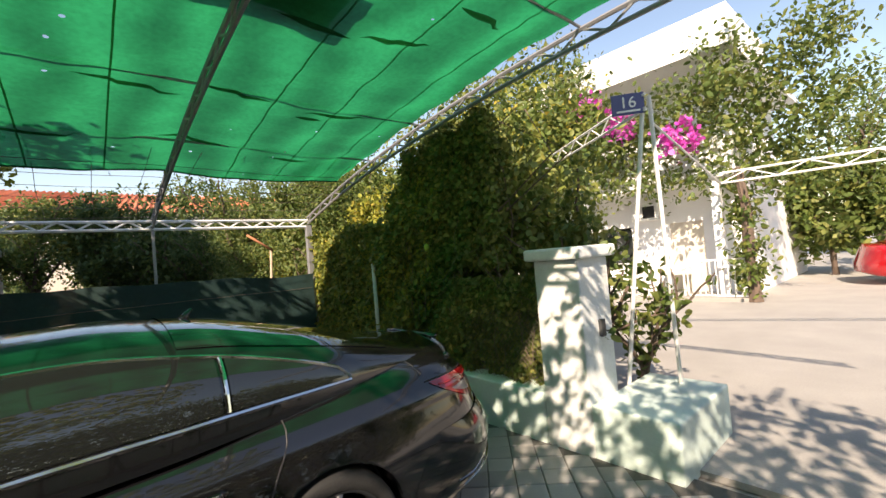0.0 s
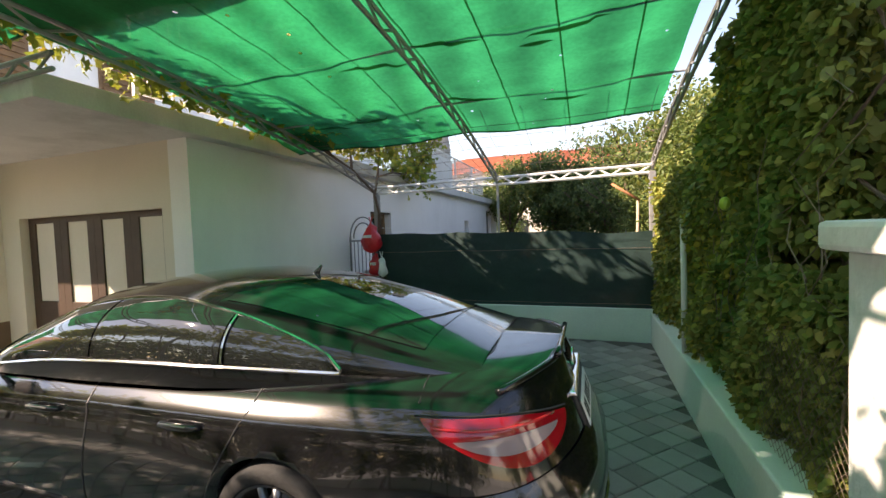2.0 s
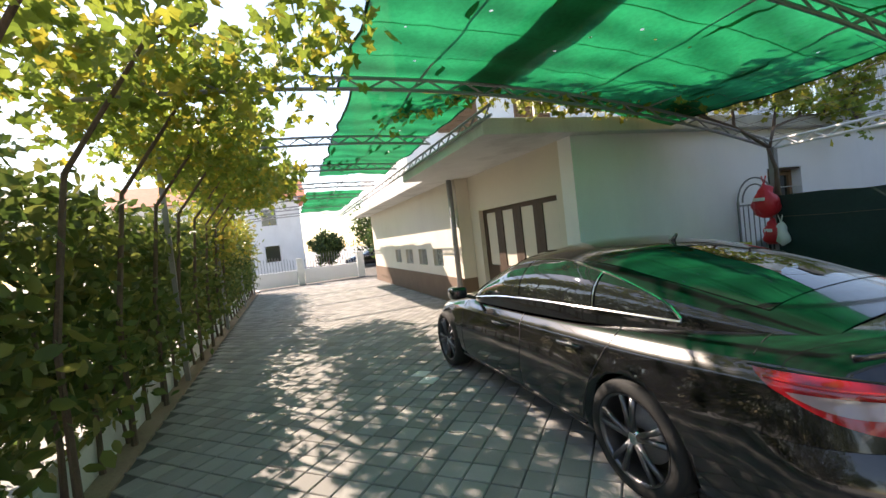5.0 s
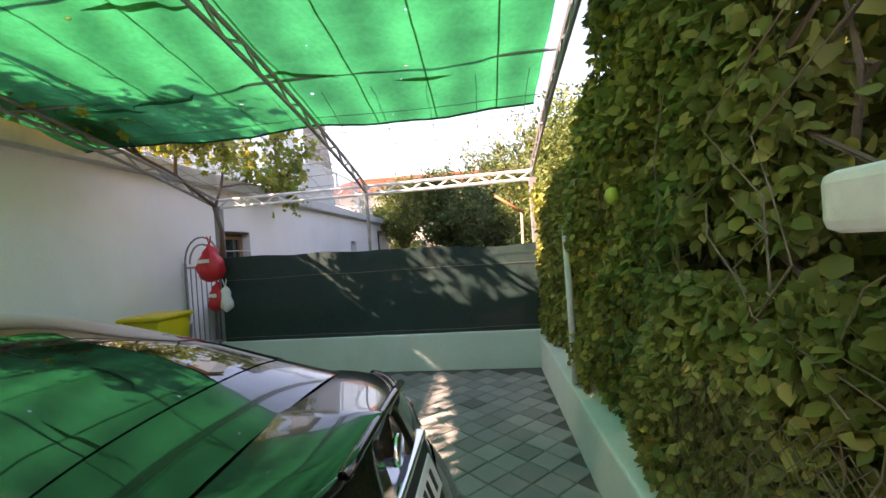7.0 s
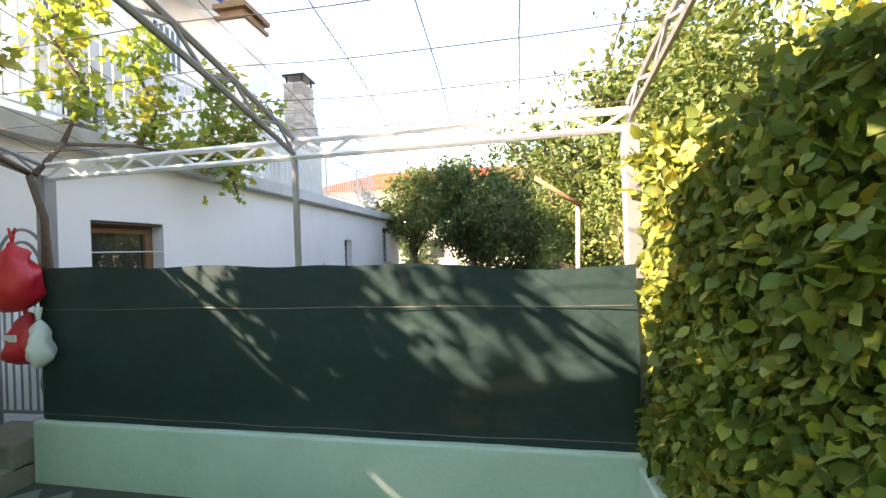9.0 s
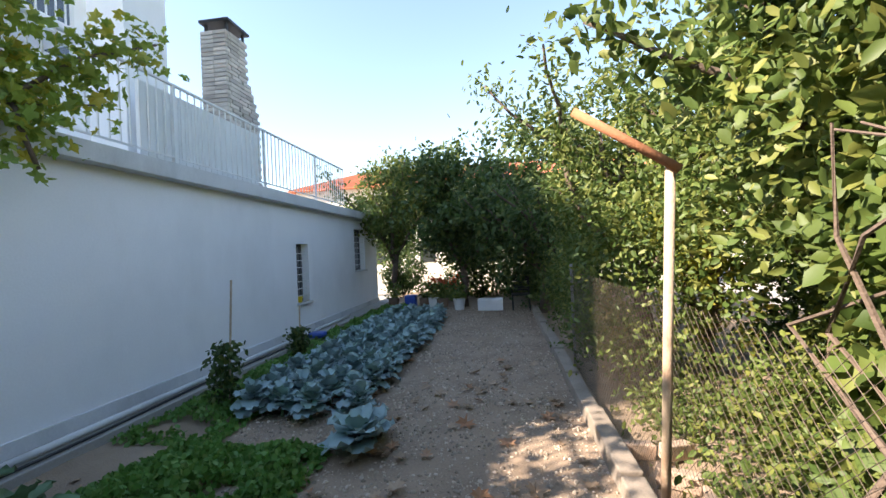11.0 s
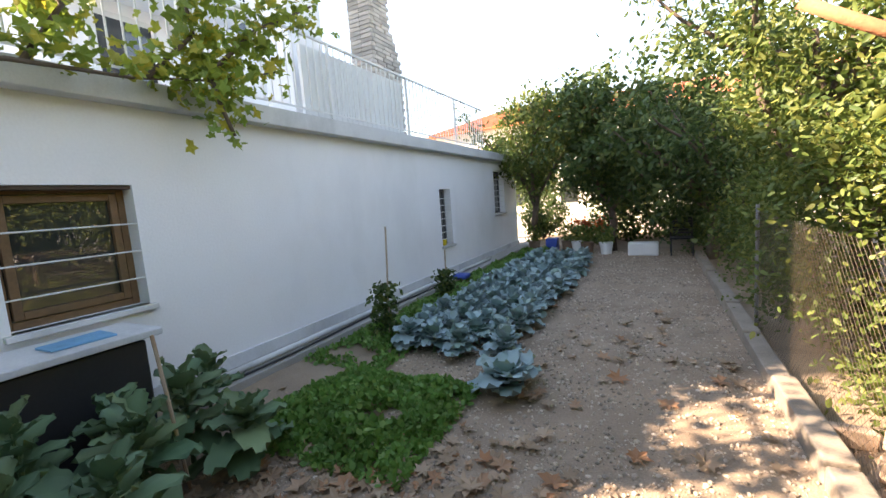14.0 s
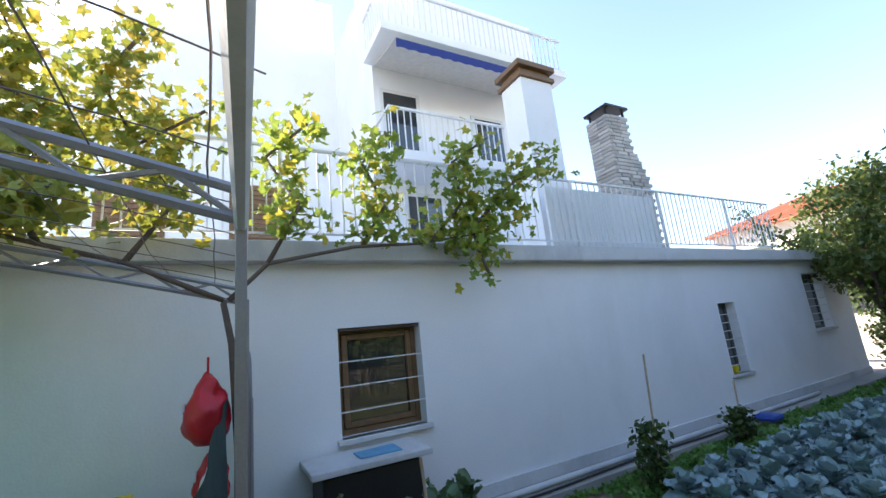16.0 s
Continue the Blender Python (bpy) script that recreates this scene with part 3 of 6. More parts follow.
for s in (-1, 1):
    for a, b in ((1.52, 2.46), (2.5, 3.32), (3.355, 3.9)):
        part("side_window", patch(cabin, a, b, 16, 6, 0.005, lambda t, a=a, b=b: tuple(sorted((s * 0.93, s * side_top(a + (b - a) * t))))), CAR_GLASS, car, "dark tinted side glass", True)
    us = np.linspace(1.5, 3.92, 40)
    part("chrome_trim", line_on(cabin, [(u, s * (side_top(u) - 0.01)) for u in us] + [(u, s * 0.945) for u in us[::-3]], 0.006, 0.009), CHROME, car, "bright chrome window surround")
    part("chrome_trim", line_on(cabin, [(3.34, s * v) for v in np.linspace(0.93, side_top(3.34), 5)], 0.007, 0.008), CHROME, car, "chrome pillar strip")
    part("shut_line", line_on(shell, [(2.47 + 0.05 * math.sin(k), s * v) for k, v in zip(np.linspace(0, 3, 14), np.linspace(0.42, 0.97, 14))], 0.0005, 0.004), BLACK_PLASTIC, car)
    part("shut_line", line_on(shell, [(3.55 - 0.35 * max(0, v - 0.5) * 2, s * v) for v in np.linspace(0.4, 0.9, 14)], 0.0005, 0.004), BLACK_PLASTIC, car)
    part("shut_line", line_on(shell, [(1.25 + 0.1 * v, s * v) for v in np.linspace(0.45, 0.97, 14)], 0.0005, 0.004), BLACK_PLASTIC, car)
    for u in (2.18, 3.18):
        bm = bmesh.new()
        tube(bm, [lifted(shell, u + d, s * 0.585, h) for d, h in ((-0.13, 0.002), (-0.1, 0.03), (0.0, 0.038), (0.08, 0.03), (0.11, 0.002))], [0.014, 0.017, 0.018, 0.017, 0.014], 8)
        part("door_handle", bm, PAINT, car, "black handle with a chrome strip", True)
        part("handle_strip", line_on(shell, [(u - 0.09, s * 0.578), (u, s * 0.576), (u + 0.08, s * 0.578)], 0.052, 0.004), CHROME, car, "chrome strip")
    part("sill_strip", line_on(shell, [(u, s * 0.93) for u in np.linspace(1.25, 3.28, 12)], 0.004, 0.01), BLACK_PLASTIC, car)
    # tail lamp that wraps round the corner
    lamp = part("tail_lamp", patch(shell, 4.36, 4.935, 40, 12, 0.006, lambda t: tuple(sorted((s * (0.5 + 0.075 * t ** 3), s * (0.502 + 0.085 * t ** 3 + 0.175 * math.sin(math.pi * min(1, t)) ** 0.7 * (0.45 + 0.55 * t)))))), RED_LAMP, car, "red wrap-round tail lamp", True)
    part("clear_strip", patch(shell, 4.52, 4.9, 26, 6, 0.011, lambda t: tuple(sorted((s * (0.555 + 0.03 * t ** 2), s * (0.556 + 0.034 * t ** 2 + 0.05 * math.sin(math.pi * t) ** 0.7))))), CLEAR_LAMP, lamp, "pale clear centre of the lamp", True)
    part("light_bar", line_on(shell, [(u, s * (0.525 + 0.03 * k / 19)) for k, u in enumerate(along(4.42, 4.9, 19))], 0.008, 0.006), LIGHT_BAR, lamp, "bright red line along the lamp", True)
    part("lamp_seam", line_on(shell, [(u, s * (0.493 + 0.075 * (k / 24) ** 3)) for k, u in enumerate(along(4.33, 4.94, 24))], 0.001, 0.004), BLACK_PLASTIC, lamp, "dark seam over the lamp")
    # mirror
    mirror = part("mirror", boxes((1.42, 1.58, s * 1.0 - 0.09, s * 1.0 + 0.09, 0.94, 1.07), bevel=0.03), PAINT, car, "", True)
    part("mirror_foot", rods(((1.52, s * 0.8, 0.92), (1.5, s * 0.95, 0.97), 0.02)), BLACK_PLASTIC, mirror)

# tail end
bm = bmesh.new()
lip = [lifted(shell, u, v, 0.004) for u, v in zip(along(4.72, 4.955, 9), np.linspace(-0.44, -0.36, 10))]
tube(bm, lip + [Vector((4.8, y, 1.062)) for y in np.linspace(-0.32, 0.32, 7)] + [Vector((p.x, -p.y, p.z)) for p in lip[::-1]], 0.016, 7)
part("boot_lip", bm, PAINT, car, "", True)
def leaning(bm, bend=0.17):
    """Lean a piece with the tail of the car, and bend it with the tail's plan."""
    for v in bm.verts:
        v.co.x -= tail_lean(4.98, v.co.z) + bend * abs(v.co.y) ** 2
    return bm


part("boot_recess", leaning(boxes((4.93, 4.998, -0.3, 0.3, 0.68, 0.875), bevel=0.012)), BLACK_PLASTIC, car, "dark recess behind the number plate")
part("boot_chrome", leaning(boxes((4.93, 5.008, -0.32, 0.32, 0.868, 0.89), bevel=0.008)), CHROME, car, "chrome strip over the number plate")
plate = part("number_plate", leaning(boxes((4.985, 5.001, -0.26, 0.26, 0.71, 0.825), bevel=0.004)), WHITE_PLASTIC, car, "white number plate with dark characters")
for y in (-0.22, -0.165, -0.07, -0.015, 0.04, 0.095, 0.17):
    part("plate_character", leaning(boxes((4.985, 4.992, y, y + 0.03, 0.735, 0.8)), 0.0), BLACK_PLASTIC, plate)
bm = bmesh.new()
bmesh.ops.create_cone(bm, cap_ends=True, segments=24, radius1=0.05, radius2=0.045, depth=0.016, matrix=Matrix.Translation((4.85, 0, 0.965)) @ Matrix.Rotation(math.pi / 2, 4, "Y"))
part("badge", bm, CHROME, car, "round chrome badge", True)


def bumper_section(bm, lift, v0, v1, u0=4.3):
    """A band of the tail, set proud of the body, from one side round to the other."""
    left = [(u, -1) for u in along(u0, 4.975, 24)]
    ring = left + [(u, 1) for u, _ in left[::-1]]
    rows = [[bm.verts.new(lifted(shell, u, q * (v0 + (v1 - v0) * k / 6), lift * math.sin(math.pi * (0.06 + 0.9 * k / 6)) * min(1.0, (u - u0) / 0.25))) for k in range(7)] for u, q in ring]
    for a, b in zip(rows, rows[1:]):
        for k in range(6):
            bm.faces.new((a[k], a[k + 1], b[k + 1], b[k]))
    bmesh.ops.recalc_face_normals(bm, faces=bm.faces)
    return bm


part("rear_bumper", bumper_section(bmesh.new(), 0.035, 0.69, 0.93), PAINT, car, "", True)
part("bumper_chrome", line_on(shell, [(u, q * 0.9) for q, us_ in ((-1, along(4.45, 4.972, 20)), (1, along(4.45, 4.972, 20)[::-1])) for u in us_], 0.028, 0.008), CHROME, car, "thin chrome line along the bumper")
part("rear_diffuser", boxes((4.6, 4.955, -0.55, 0.55, 0.2, 0.36), bevel=0.03), BLACK_PLASTIC, car)
for y in (-0.48, 0.48):
    part("exhaust_trim", boxes((4.88, 4.975, y - 0.1, y + 0.1, 0.26, 0.33), bevel=0.02), CHROME, car, "chrome exhaust tip")
    part("reflector", boxes((4.9, 4.972, y - 0.08, y + 0.08, 0.4, 0.425), bevel=0.006), RED_LAMP, car, "low red reflector")
bm = bmesh.new()
tube(bm, [(3.3, 0, 1.39), (3.33, 0, 1.43), (3.36, 0, 1.465)], [0.03, 0.018, 0.008], 8)
part("roof_aerial", bm, PAINT, car, "small shark-fin aerial", True)
part("shut_line", line_on(shell, [(4.32 + 0.1 * abs(v) ** 2, v) for v in np.linspace(-0.46, 0.46, 16)], 0.0005, 0.004), BLACK_PLASTIC, car)


def wheel(u, s):
    w = part("wheel", bmesh.new(), RUBBER, car)
    w.data = wheel_tyre
    w.matrix_basis = Matrix.Diagonal((1 / CAR_LONG, 1, 1, 1)) @ pose(u * CAR_LONG, s * 0.82, 0.345, 0, 0, 0 if s < 0 else 180)
    for k in range(5):
        sp = new("spoke", wheel_spoke)
        sp.parent = w
        sp.matrix_basis = Matrix.Rotation(k * math.tau / 5 + u, 4, "Y")
    for nm, me in (("rim", wheel_rim), ("hub_cap", wheel_hub), ("brake_disc", wheel_disc)):
        o = new(nm, me)
        o.parent = w


def lathe(bm, prof, n=48):
    """Turn a profile of (radius, y) round the y axis."""
    rings = [[bm.verts.new((r * math.cos(k * math.tau / n), y, r * math.sin(k * math.tau / n))) for k in range(n)] for r, y in prof]
    for a, b in zip(rings, rings[1:]):
        for k in range(n):
            bm.faces.new((a[k], b[k], b[(k + 1) % n], a[(k + 1) % n]))
    bmesh.ops.recalc_face_normals(bm, faces=bm.faces)
    return bm


def mesh_of(name, bm, mat, soft=True):
    me = bpy.data.meshes.new(name)
    bm.to_mesh(me)
    bm.free()
    me.materials.append(mat)
    return smooth(me, soft)


wheel_tyre = mesh_of("tyre", lathe(bmesh.new(), [(0.255, -0.1), (0.27, -0.115), (0.32, -0.118), (0.338, -0.1), (0.345, -0.05), (0.345, 0.08), (0.33, 0.11), (0.26, 0.11)]), RUBBER)
wheel_rim = mesh_of("rim", lathe(bmesh.new(), [(0.262, -0.112), (0.25, -0.108), (0.243, -0.09), (0.235, 0.0), (0.235, 0.09)]), RIM_METAL)
wheel_hub = mesh_of("hub_cap", lathe(bmesh.new(), [(0.0, -0.105), (0.03, -0.105), (0.05, -0.098), (0.055, -0.07), (0.06, -0.04)], 24), CHROME)
wheel_disc = mesh_of("brake_disc", lathe(bmesh.new(), [(0.0, 0.0), (0.17, 0.0), (0.17, 0.02), (0.0, 0.02)], 32), STEEL)
bm = bmesh.new()
for d in (-0.16, 0.16):
    tube(bm, [(0.03 * math.sin(d), -0.09, 0.04), (0.15 * math.sin(d), -0.1, 0.15), (0.245 * math.sin(d * 1.1), -0.095, 0.245)], [0.021, 0.017, 0.021], 6)
wheel_spoke = mesh_of("spoke", bm, RIM_METAL)
for u in (0.83, 3.70):
    for s in (-1, 1):
        wheel(u, s)


# ---- carport: posts, bowed trusses, net ----
def arch(y):
    return 3.2 - 0.0215 * (y - 0.6) ** 2


def truss_bm(pts, depth, r=0.019):
    """Two chords with a zigzag between them, along the given points of the lower chord."""
    bm = bmesh.new()
    pts = [Vector(p) for p in pts]
    up = [p + Vector((0, 0, depth)) for p in pts]
    tube(bm, pts, r)
    tube(bm, up, r)
    for i in range(len(pts) - 1):
        a, b = (pts[i], up[i + 1]) if i % 2 == 0 else (up[i], pts[i + 1])
        rod(bm, a, b, r * 0.6, n=5)
    return bm


carport = thing("carport", 3.1, 6.72, 0, "grey steel carport of posts and bowed lattice trusses", "carport")
inv = carport.matrix_basis.inverted()


def carport_part(name, bm, mat=STEEL, label=""):
    ob = part(name, bm, mat, carport, label)
    ob.matrix_parent_inverse = inv
    return ob


for x, py in ((-1.35, 6.8), (0.88, 6.7), (3.1, 6.6)):
    r = 0.018 if x == 0.88 else 0.045
    carport_part("post", boxes((x - r, x + r, py - r, py + r, 0.45, 2.4), bevel=0.004))
    y1 = -1.75
    ys = np.linspace(py, y1, 40)
    carport_part("truss", truss_bm([(x, y, arch(y)) for y in ys], 0.11))
carport_part("truss", truss_bm([(x, 6.74 - 0.045 * x, 2.38) for x in np.linspace(-1.35, 3.1, 26)], 0.11, 0.023), WHITE_STEEL)
for y in (3.3, 4.4):
    carport_part("purlin", rods(((-1.4, y, arch(y) + 0.13), (3.1, y, arch(y) + 0.13), 0.012)))
carport_part("purlin", rods(((-18, 1.25, arch(1.25) + 0.13), (3.1, 1.25, arch(1.25) + 0.13), 0.012)))
carport_part("edge_truss", truss_bm([(x, 2.12, 2.98) for x in np.linspace(-18, -1.5, 80)], 0.12))
for x in (-3.6, -5.8, -8.2, -10.6, -13.5, -16.5):
    ys = np.linspace(2.1, -1.75, 22)
    carport_part("truss", truss_bm([(x, y, arch(y)) for y in ys], 0.11))
for x in (-4.0, -8.2, -12.4, -16.5):
    carport_part("post", boxes((x - 0.03, x + 0.03, -1.85, -1.79, 0.0, 3.1)))


def net_sheet(name, x0, x1, y0, y1, nx, ny, mat, lift, label):
    vs, fs = [], []
    for i in range(nx + 1):
        for j in range(ny + 1):
            x = x0 + (x1 - x0) * i / nx
            y = y0 + (y1 - y0) * j / ny
            sag = -0.05 * abs(math.sin((x + 1.35) * math.pi / 2.22)) + 0.03 * noise.noise((x * 1.5, y * 3, 3)) + 0.012 * noise.noise((x * 5, y * 9, 7))
            edge = 0.05 * noise.noise((x * 2.2, 0, 5)) if j in (0, ny) else 0
            vs.append((x, y + edge, arch(y) + lift + sag))
    for i in range(nx):
        for j in range(ny):
            a = i * (ny + 1) + j
            fs.append((a, a + ny + 1, a + ny + 2, a + 1))
    def at(i, j, d):
        p = vs[i * (ny + 1) + j]
        return (p[0], p[1], p[2] + d)

    net = thing(name, (x0 + x1) / 2, (y0 + y1) / 2, arch((y0 + y1) / 2) + lift, label, "net")
    wraw("cloth", vs, fs, mat, net, "", True)
    if name == "shade_net":
        # sewn double bands across the cloth, and the rolled hems
        for i in range(6, nx, max(6, int(0.62 / (x1 - x0) * nx))):
            bv, bf = [], []
            for j in range(ny + 1):
                p = at(i, j, -0.004)
                bv += [p, (p[0] + 0.014, p[1], p[2])]
            bf = [(2 * k, 2 * k + 1, 2 * k + 3, 2 * k + 2) for k in range(ny)]
            wraw("seam", bv, bf, NET_SEAM, net, "darker sewn band", True)
        for j in (0, ny):
            bm = bmesh.new()
            tube(bm, [at(i, j, 0) for i in range(0, nx + 1, 2)], 0.013, 6)
            wpart("hem", bm, NET_DARK, net, "rolled dark green hem")
        # creases that hang a little lower, each a shallow fold of the cloth
        rf = random.Random(int(x0 * 10) + 50)
        for _ in range(int((x1 - x0) * 4)):
            i0, j0 = rf.randrange(0, nx - 8), rf.randrange(2, ny - 4)
            ln, sk = rf.randrange(5, 14), rf.uniform(-0.25, 0.25)
            bv = []
            for k in range(ln + 1):
                i_, j_ = min(nx, i0 + k), min(ny - 1, max(0, int(j0 + sk * k)))
                w_ = 0.035 * math.sin(math.pi * (k + 0.3) / (ln + 0.6))
                p = at(i_, j_, 0)
                bv += [(p[0], p[1] - w_, p[2] - 0.004), (p[0], p[1], p[2] - 0.004 - w_ * 0.5), (p[0], p[1] + w_, p[2] - 0.004)]
            bf = [f for k in range(ln) for f in ((3 * k, 3 * k + 3, 3 * k + 4, 3 * k + 1), (3 * k + 1, 3 * k + 4, 3 * k + 5, 3 * k + 2))]
            wraw("fold", bv, bf, NET_SEAM, net, "", True)
    return net


net_sheet("shade_net", -1.72, 3.0, 0.44, 5.2, 90, 100, NET, 0.15, "bright green shade net stretched over the carport")
net_sheet("shade_net", -7.0, -1.74, 0.58, 2.1, 90, 40, NET, 0.15, "bright green shade net beside the terrace slab")
net_sheet("shade_net", -16.4, -9.8, 0.44, 2.1, 60, 20, NET, 0.15, "bright green shade net farther down the drive")
net_sheet("net_flap", -1.7, 1.5, 1.75, 2.3, 50, 12, NET_DARK, 0.22, "dark doubled strip of green shade net")

# loose wire grid over the open bay by the fence
grid = thing("wire_grid", 0.9, 6.7, 2.5, "sagging wire grid over the open end of the carport", "wires")
for x in np.linspace(-1.1, 2.9, 10):
    bm = bmesh.new()
    tube(bm, [(x + 0.05 * noise.noise((x, y, 3)), y, arch(y) + 0.12 - 0.03 * math.sin((y - 4.6) * 1.5) ** 2) for y in np.linspace(4.6, 6.72, 9)], 0.0028, 4)
    wpart("wire", bm, WIRE, grid)
for y in np.linspace(5.0, 6.6, 6):
    bm = bmesh.new()
    tube(bm, [(x, y + 0.04 * noise.noise((x, y, 7)), arch(y) + 0.12 - 0.025 * abs(math.sin((x + 1.35) * 1.41))) for x in np.linspace(-1.35, 3.1, 16)], 0.0028, 4)
    wpart("wire", bm, WIRE, grid)

# ---- fence with dark screen ----
fence = thing("garden_fence", 0.9, 6.66, 0.47, "dark green windbreak screen tied to the posts", "fence")
vs, fs = [], []
nx, nz = 120, 30
for i in range(nx + 1):
    for j in range(nz + 1):
        x = -1.3 + 4.38 * i / nx
        top = 1.66 - 0.09 * i / nx + 0.02 * noise.noise((x * 2, 0, 0)) - 0.04 * math.exp(-((x - 2.6) ** 2) * 8)
        z = 0.46 + (top - 0.46) * j / nz
        vs.append((x, 6.5 + 0.045 * (3.0 - x) + 0.02 * noise.noise((x * 1.6, z * 2.5, 1)) + 0.006 * noise.noise((x * 7, z * 12, 4)), z))
for i in range(nx):
    for j in range(nz):
        a = i * (nz + 1) + j
        fs.append((a, a + nz + 1, a + nz + 2, a + 1))
wraw("screen", vs, fs, SCREEN, fence, "", True)
for z in (0.52, 1.33):
    bm = bmesh.new()
    tube(bm, [(x, 6.482 + 0.045 * (3.0 - x), z + 0.012 * noise.noise((x * 2, z, 0))) for x in np.linspace(-1.28, 3.05, 30)], 0.003, 4)
    wpart("tension_wire", bm, WIRE, fence)

# ---- gate pillar ----
pillar = thing("gate_pillar", 3.25, 1.62, 0, "white plastered gate pillar with a projecting cap", "pillar")
ob = part("shaft", boxes((3.04, 3.5, 1.42, 1.84, -0.05, 1.54), bevel=0.012), PLASTER, pillar)
ob.matrix_parent_inverse = pillar.matrix_basis.inverted()
ob = part("cap", boxes((2.98, 3.56, 1.36, 1.9, 1.54, 1.64), bevel=0.02), PLASTER, pillar)
ob.matrix_parent_inverse = pillar.matrix_basis.inverted()
tagged(part("wall_low_front", boxes((3.05, 4.1, 0.78, 1.42, -0.05, 0.4), bevel=0.015), MINT), "low mint-green painted plinth beside the pillar", "wall", kind="structure")


# ---- house: windows, door, terrace ----
def barred_window(name, y0, y1, z0, z1, bars, label, wood=WOOD):
    """A wooden window set back in the east wall, with level bars on the outside."""
    w = thing(name, HX, (y0 + y1) / 2, z0, label, "window", kind="structure")
    x = HX - 0.16
    f = 0.06
    wpart("window_frame", boxes((x - 0.06, x, y0, y0 + f, z0, z1), (x - 0.06, x, y1 - f, y1, z0, z1), (x - 0.06, x, y0 + f, y1 - f, z0, z0 + f), (x - 0.06, x, y0 + f, y1 - f, z1 - f, z1), bevel=0.006), wood, w)
    wpart("pane", boxes((x - 0.04, x - 0.02, y0 + f, y1 - f, z0 + f, z1 - f)), WINDOW, w)
    wpart("window_sill", boxes((HX - 0.1, HX + 0.06, y0 - 0.05, y1 + 0.05, z0 - 0.05, z0), bevel=0.008), SLAB, w)
    for k in range(bars):
        z = z0 + (z1 - z0) * (k + 1) / (bars + 1.4)
        wpart("bar", rods(((HX - 0.02, y0, z), (HX - 0.02, y1, z), 0.007), n=6), WHITE_STEEL, w)
    return w


w1 = barred_window("window_1", *HOLES[0], 3, "brown wooden window with curtains and white bars")
wpart("sash", boxes((HX - 0.2, HX - 0.14, 7.79, 7.85, 1.12, 2.07), (HX - 0.2, HX - 0.14, 8.53, 8.59, 1.12, 2.07), (HX - 0.2, HX - 0.14, 7.85, 8.53, 1.12, 1.18), (HX - 0.2, HX - 0.14, 7.85, 8.53, 2.01, 2.07), bevel=0.006), WOOD, w1)
wpart("lintel_shade", boxes((HX - 0.14, HX - 0.02, 7.725, 8.655, 2.105, 2.135)), DOOR_WOOD, w1, "dark strip under the lintel")
w2 = barred_window("window_2", *HOLES[1], 7, "narrow barred window standing half open", DARK_STEEL)
wpart("curtain", boxes((HX - 0.24, HX - 0.225, 14.72, 14.95, 0.9, 1.95)), WHITE_PLASTIC, w2, "white curtain behind the glass")
w3 = barred_window("window_3", *HOLES[2], 6, "barred window near the far corner", DARK_STEEL)
pot = thing("flower_pot", HX - 0.08, 14.86, 0.79, "small yellow pot on the window sill", "pot")
bm = bmesh.new()
bmesh.ops.create_cone(bm, cap_ends=True, segments=16, radius1=0.055, radius2=0.075, depth=0.13, matrix=Matrix.Translation((0, 0, 0.065)))
part("pot", bm, YELLOW_PLASTIC, pot)

# folding door
door = thing("door_1", -3.8, 3.72, 0.02, "closed dark wooden folding door with pale glass panels", "door", kind="structure")
for k in range(4):
    x0 = -5.2 + k * 0.6875
    x1 = x0 + 0.6875
    leaf = wpart("door_leaf", boxes((x0, x0 + 0.14, 3.7, 3.76, 0.02, 2.06), (x1 - 0.14, x1, 3.7, 3.76, 0.02, 2.06), (x0 + 0.14, x1 - 0.14, 3.7, 3.76, 0.02, 0.9), (x0 + 0.14, x1 - 0.14, 3.7, 3.76, 1.98, 2.06), bevel=0.004), DOOR_WOOD, door)
    ob = wpart("pane", boxes((x0 + 0.14, x1 - 0.14, 3.72, 3.74, 0.9, 1.98)), CREAM, door, "pale curtained glass")
tagged(part("downpipe", rods(((-5.7, 3.2, 0.05), (-5.7, 3.2, 2.83), 0.06), n=14), STEEL, soft=True), "grey plastic rain pipe at the corner of the porch", "pipe")
for x in (-7.6, -8.9, -10.3, -11.7):
    g = thing("cellar_window", x + 0.37, 3.4, 0.85, "small cellar window behind a grille", "window", "cellar windows in the brown-based wall", "structure")
    wpart("pane", boxes((x, x + 0.75, 3.42, 3.44, 0.85, 1.3)), WINDOW, g)
    for k in range(7):
        wpart("bar", rods(((x + 0.06 + k * 0.105, 3.36, 0.85), (x + 0.06 + k * 0.105, 3.36, 1.3), 0.008), n=5), WHITE_STEEL, g)
tagged(part("house_plinth", boxes((HX, HX + 0.03, 7.0, FAR_Y, 0.05, 0.27)), SLAB), "grey cement plinth at the foot of the wall", "plinth", kind="structure")
tagged(part("garden_kerb_strip", boxes((HX + 0.03, HX + 0.45, 8.7, FAR_Y + 1, 0.0, 0.14), bevel=0.01), CONCRETE), "weathered concrete strip along the house wall", "path", kind="structure")


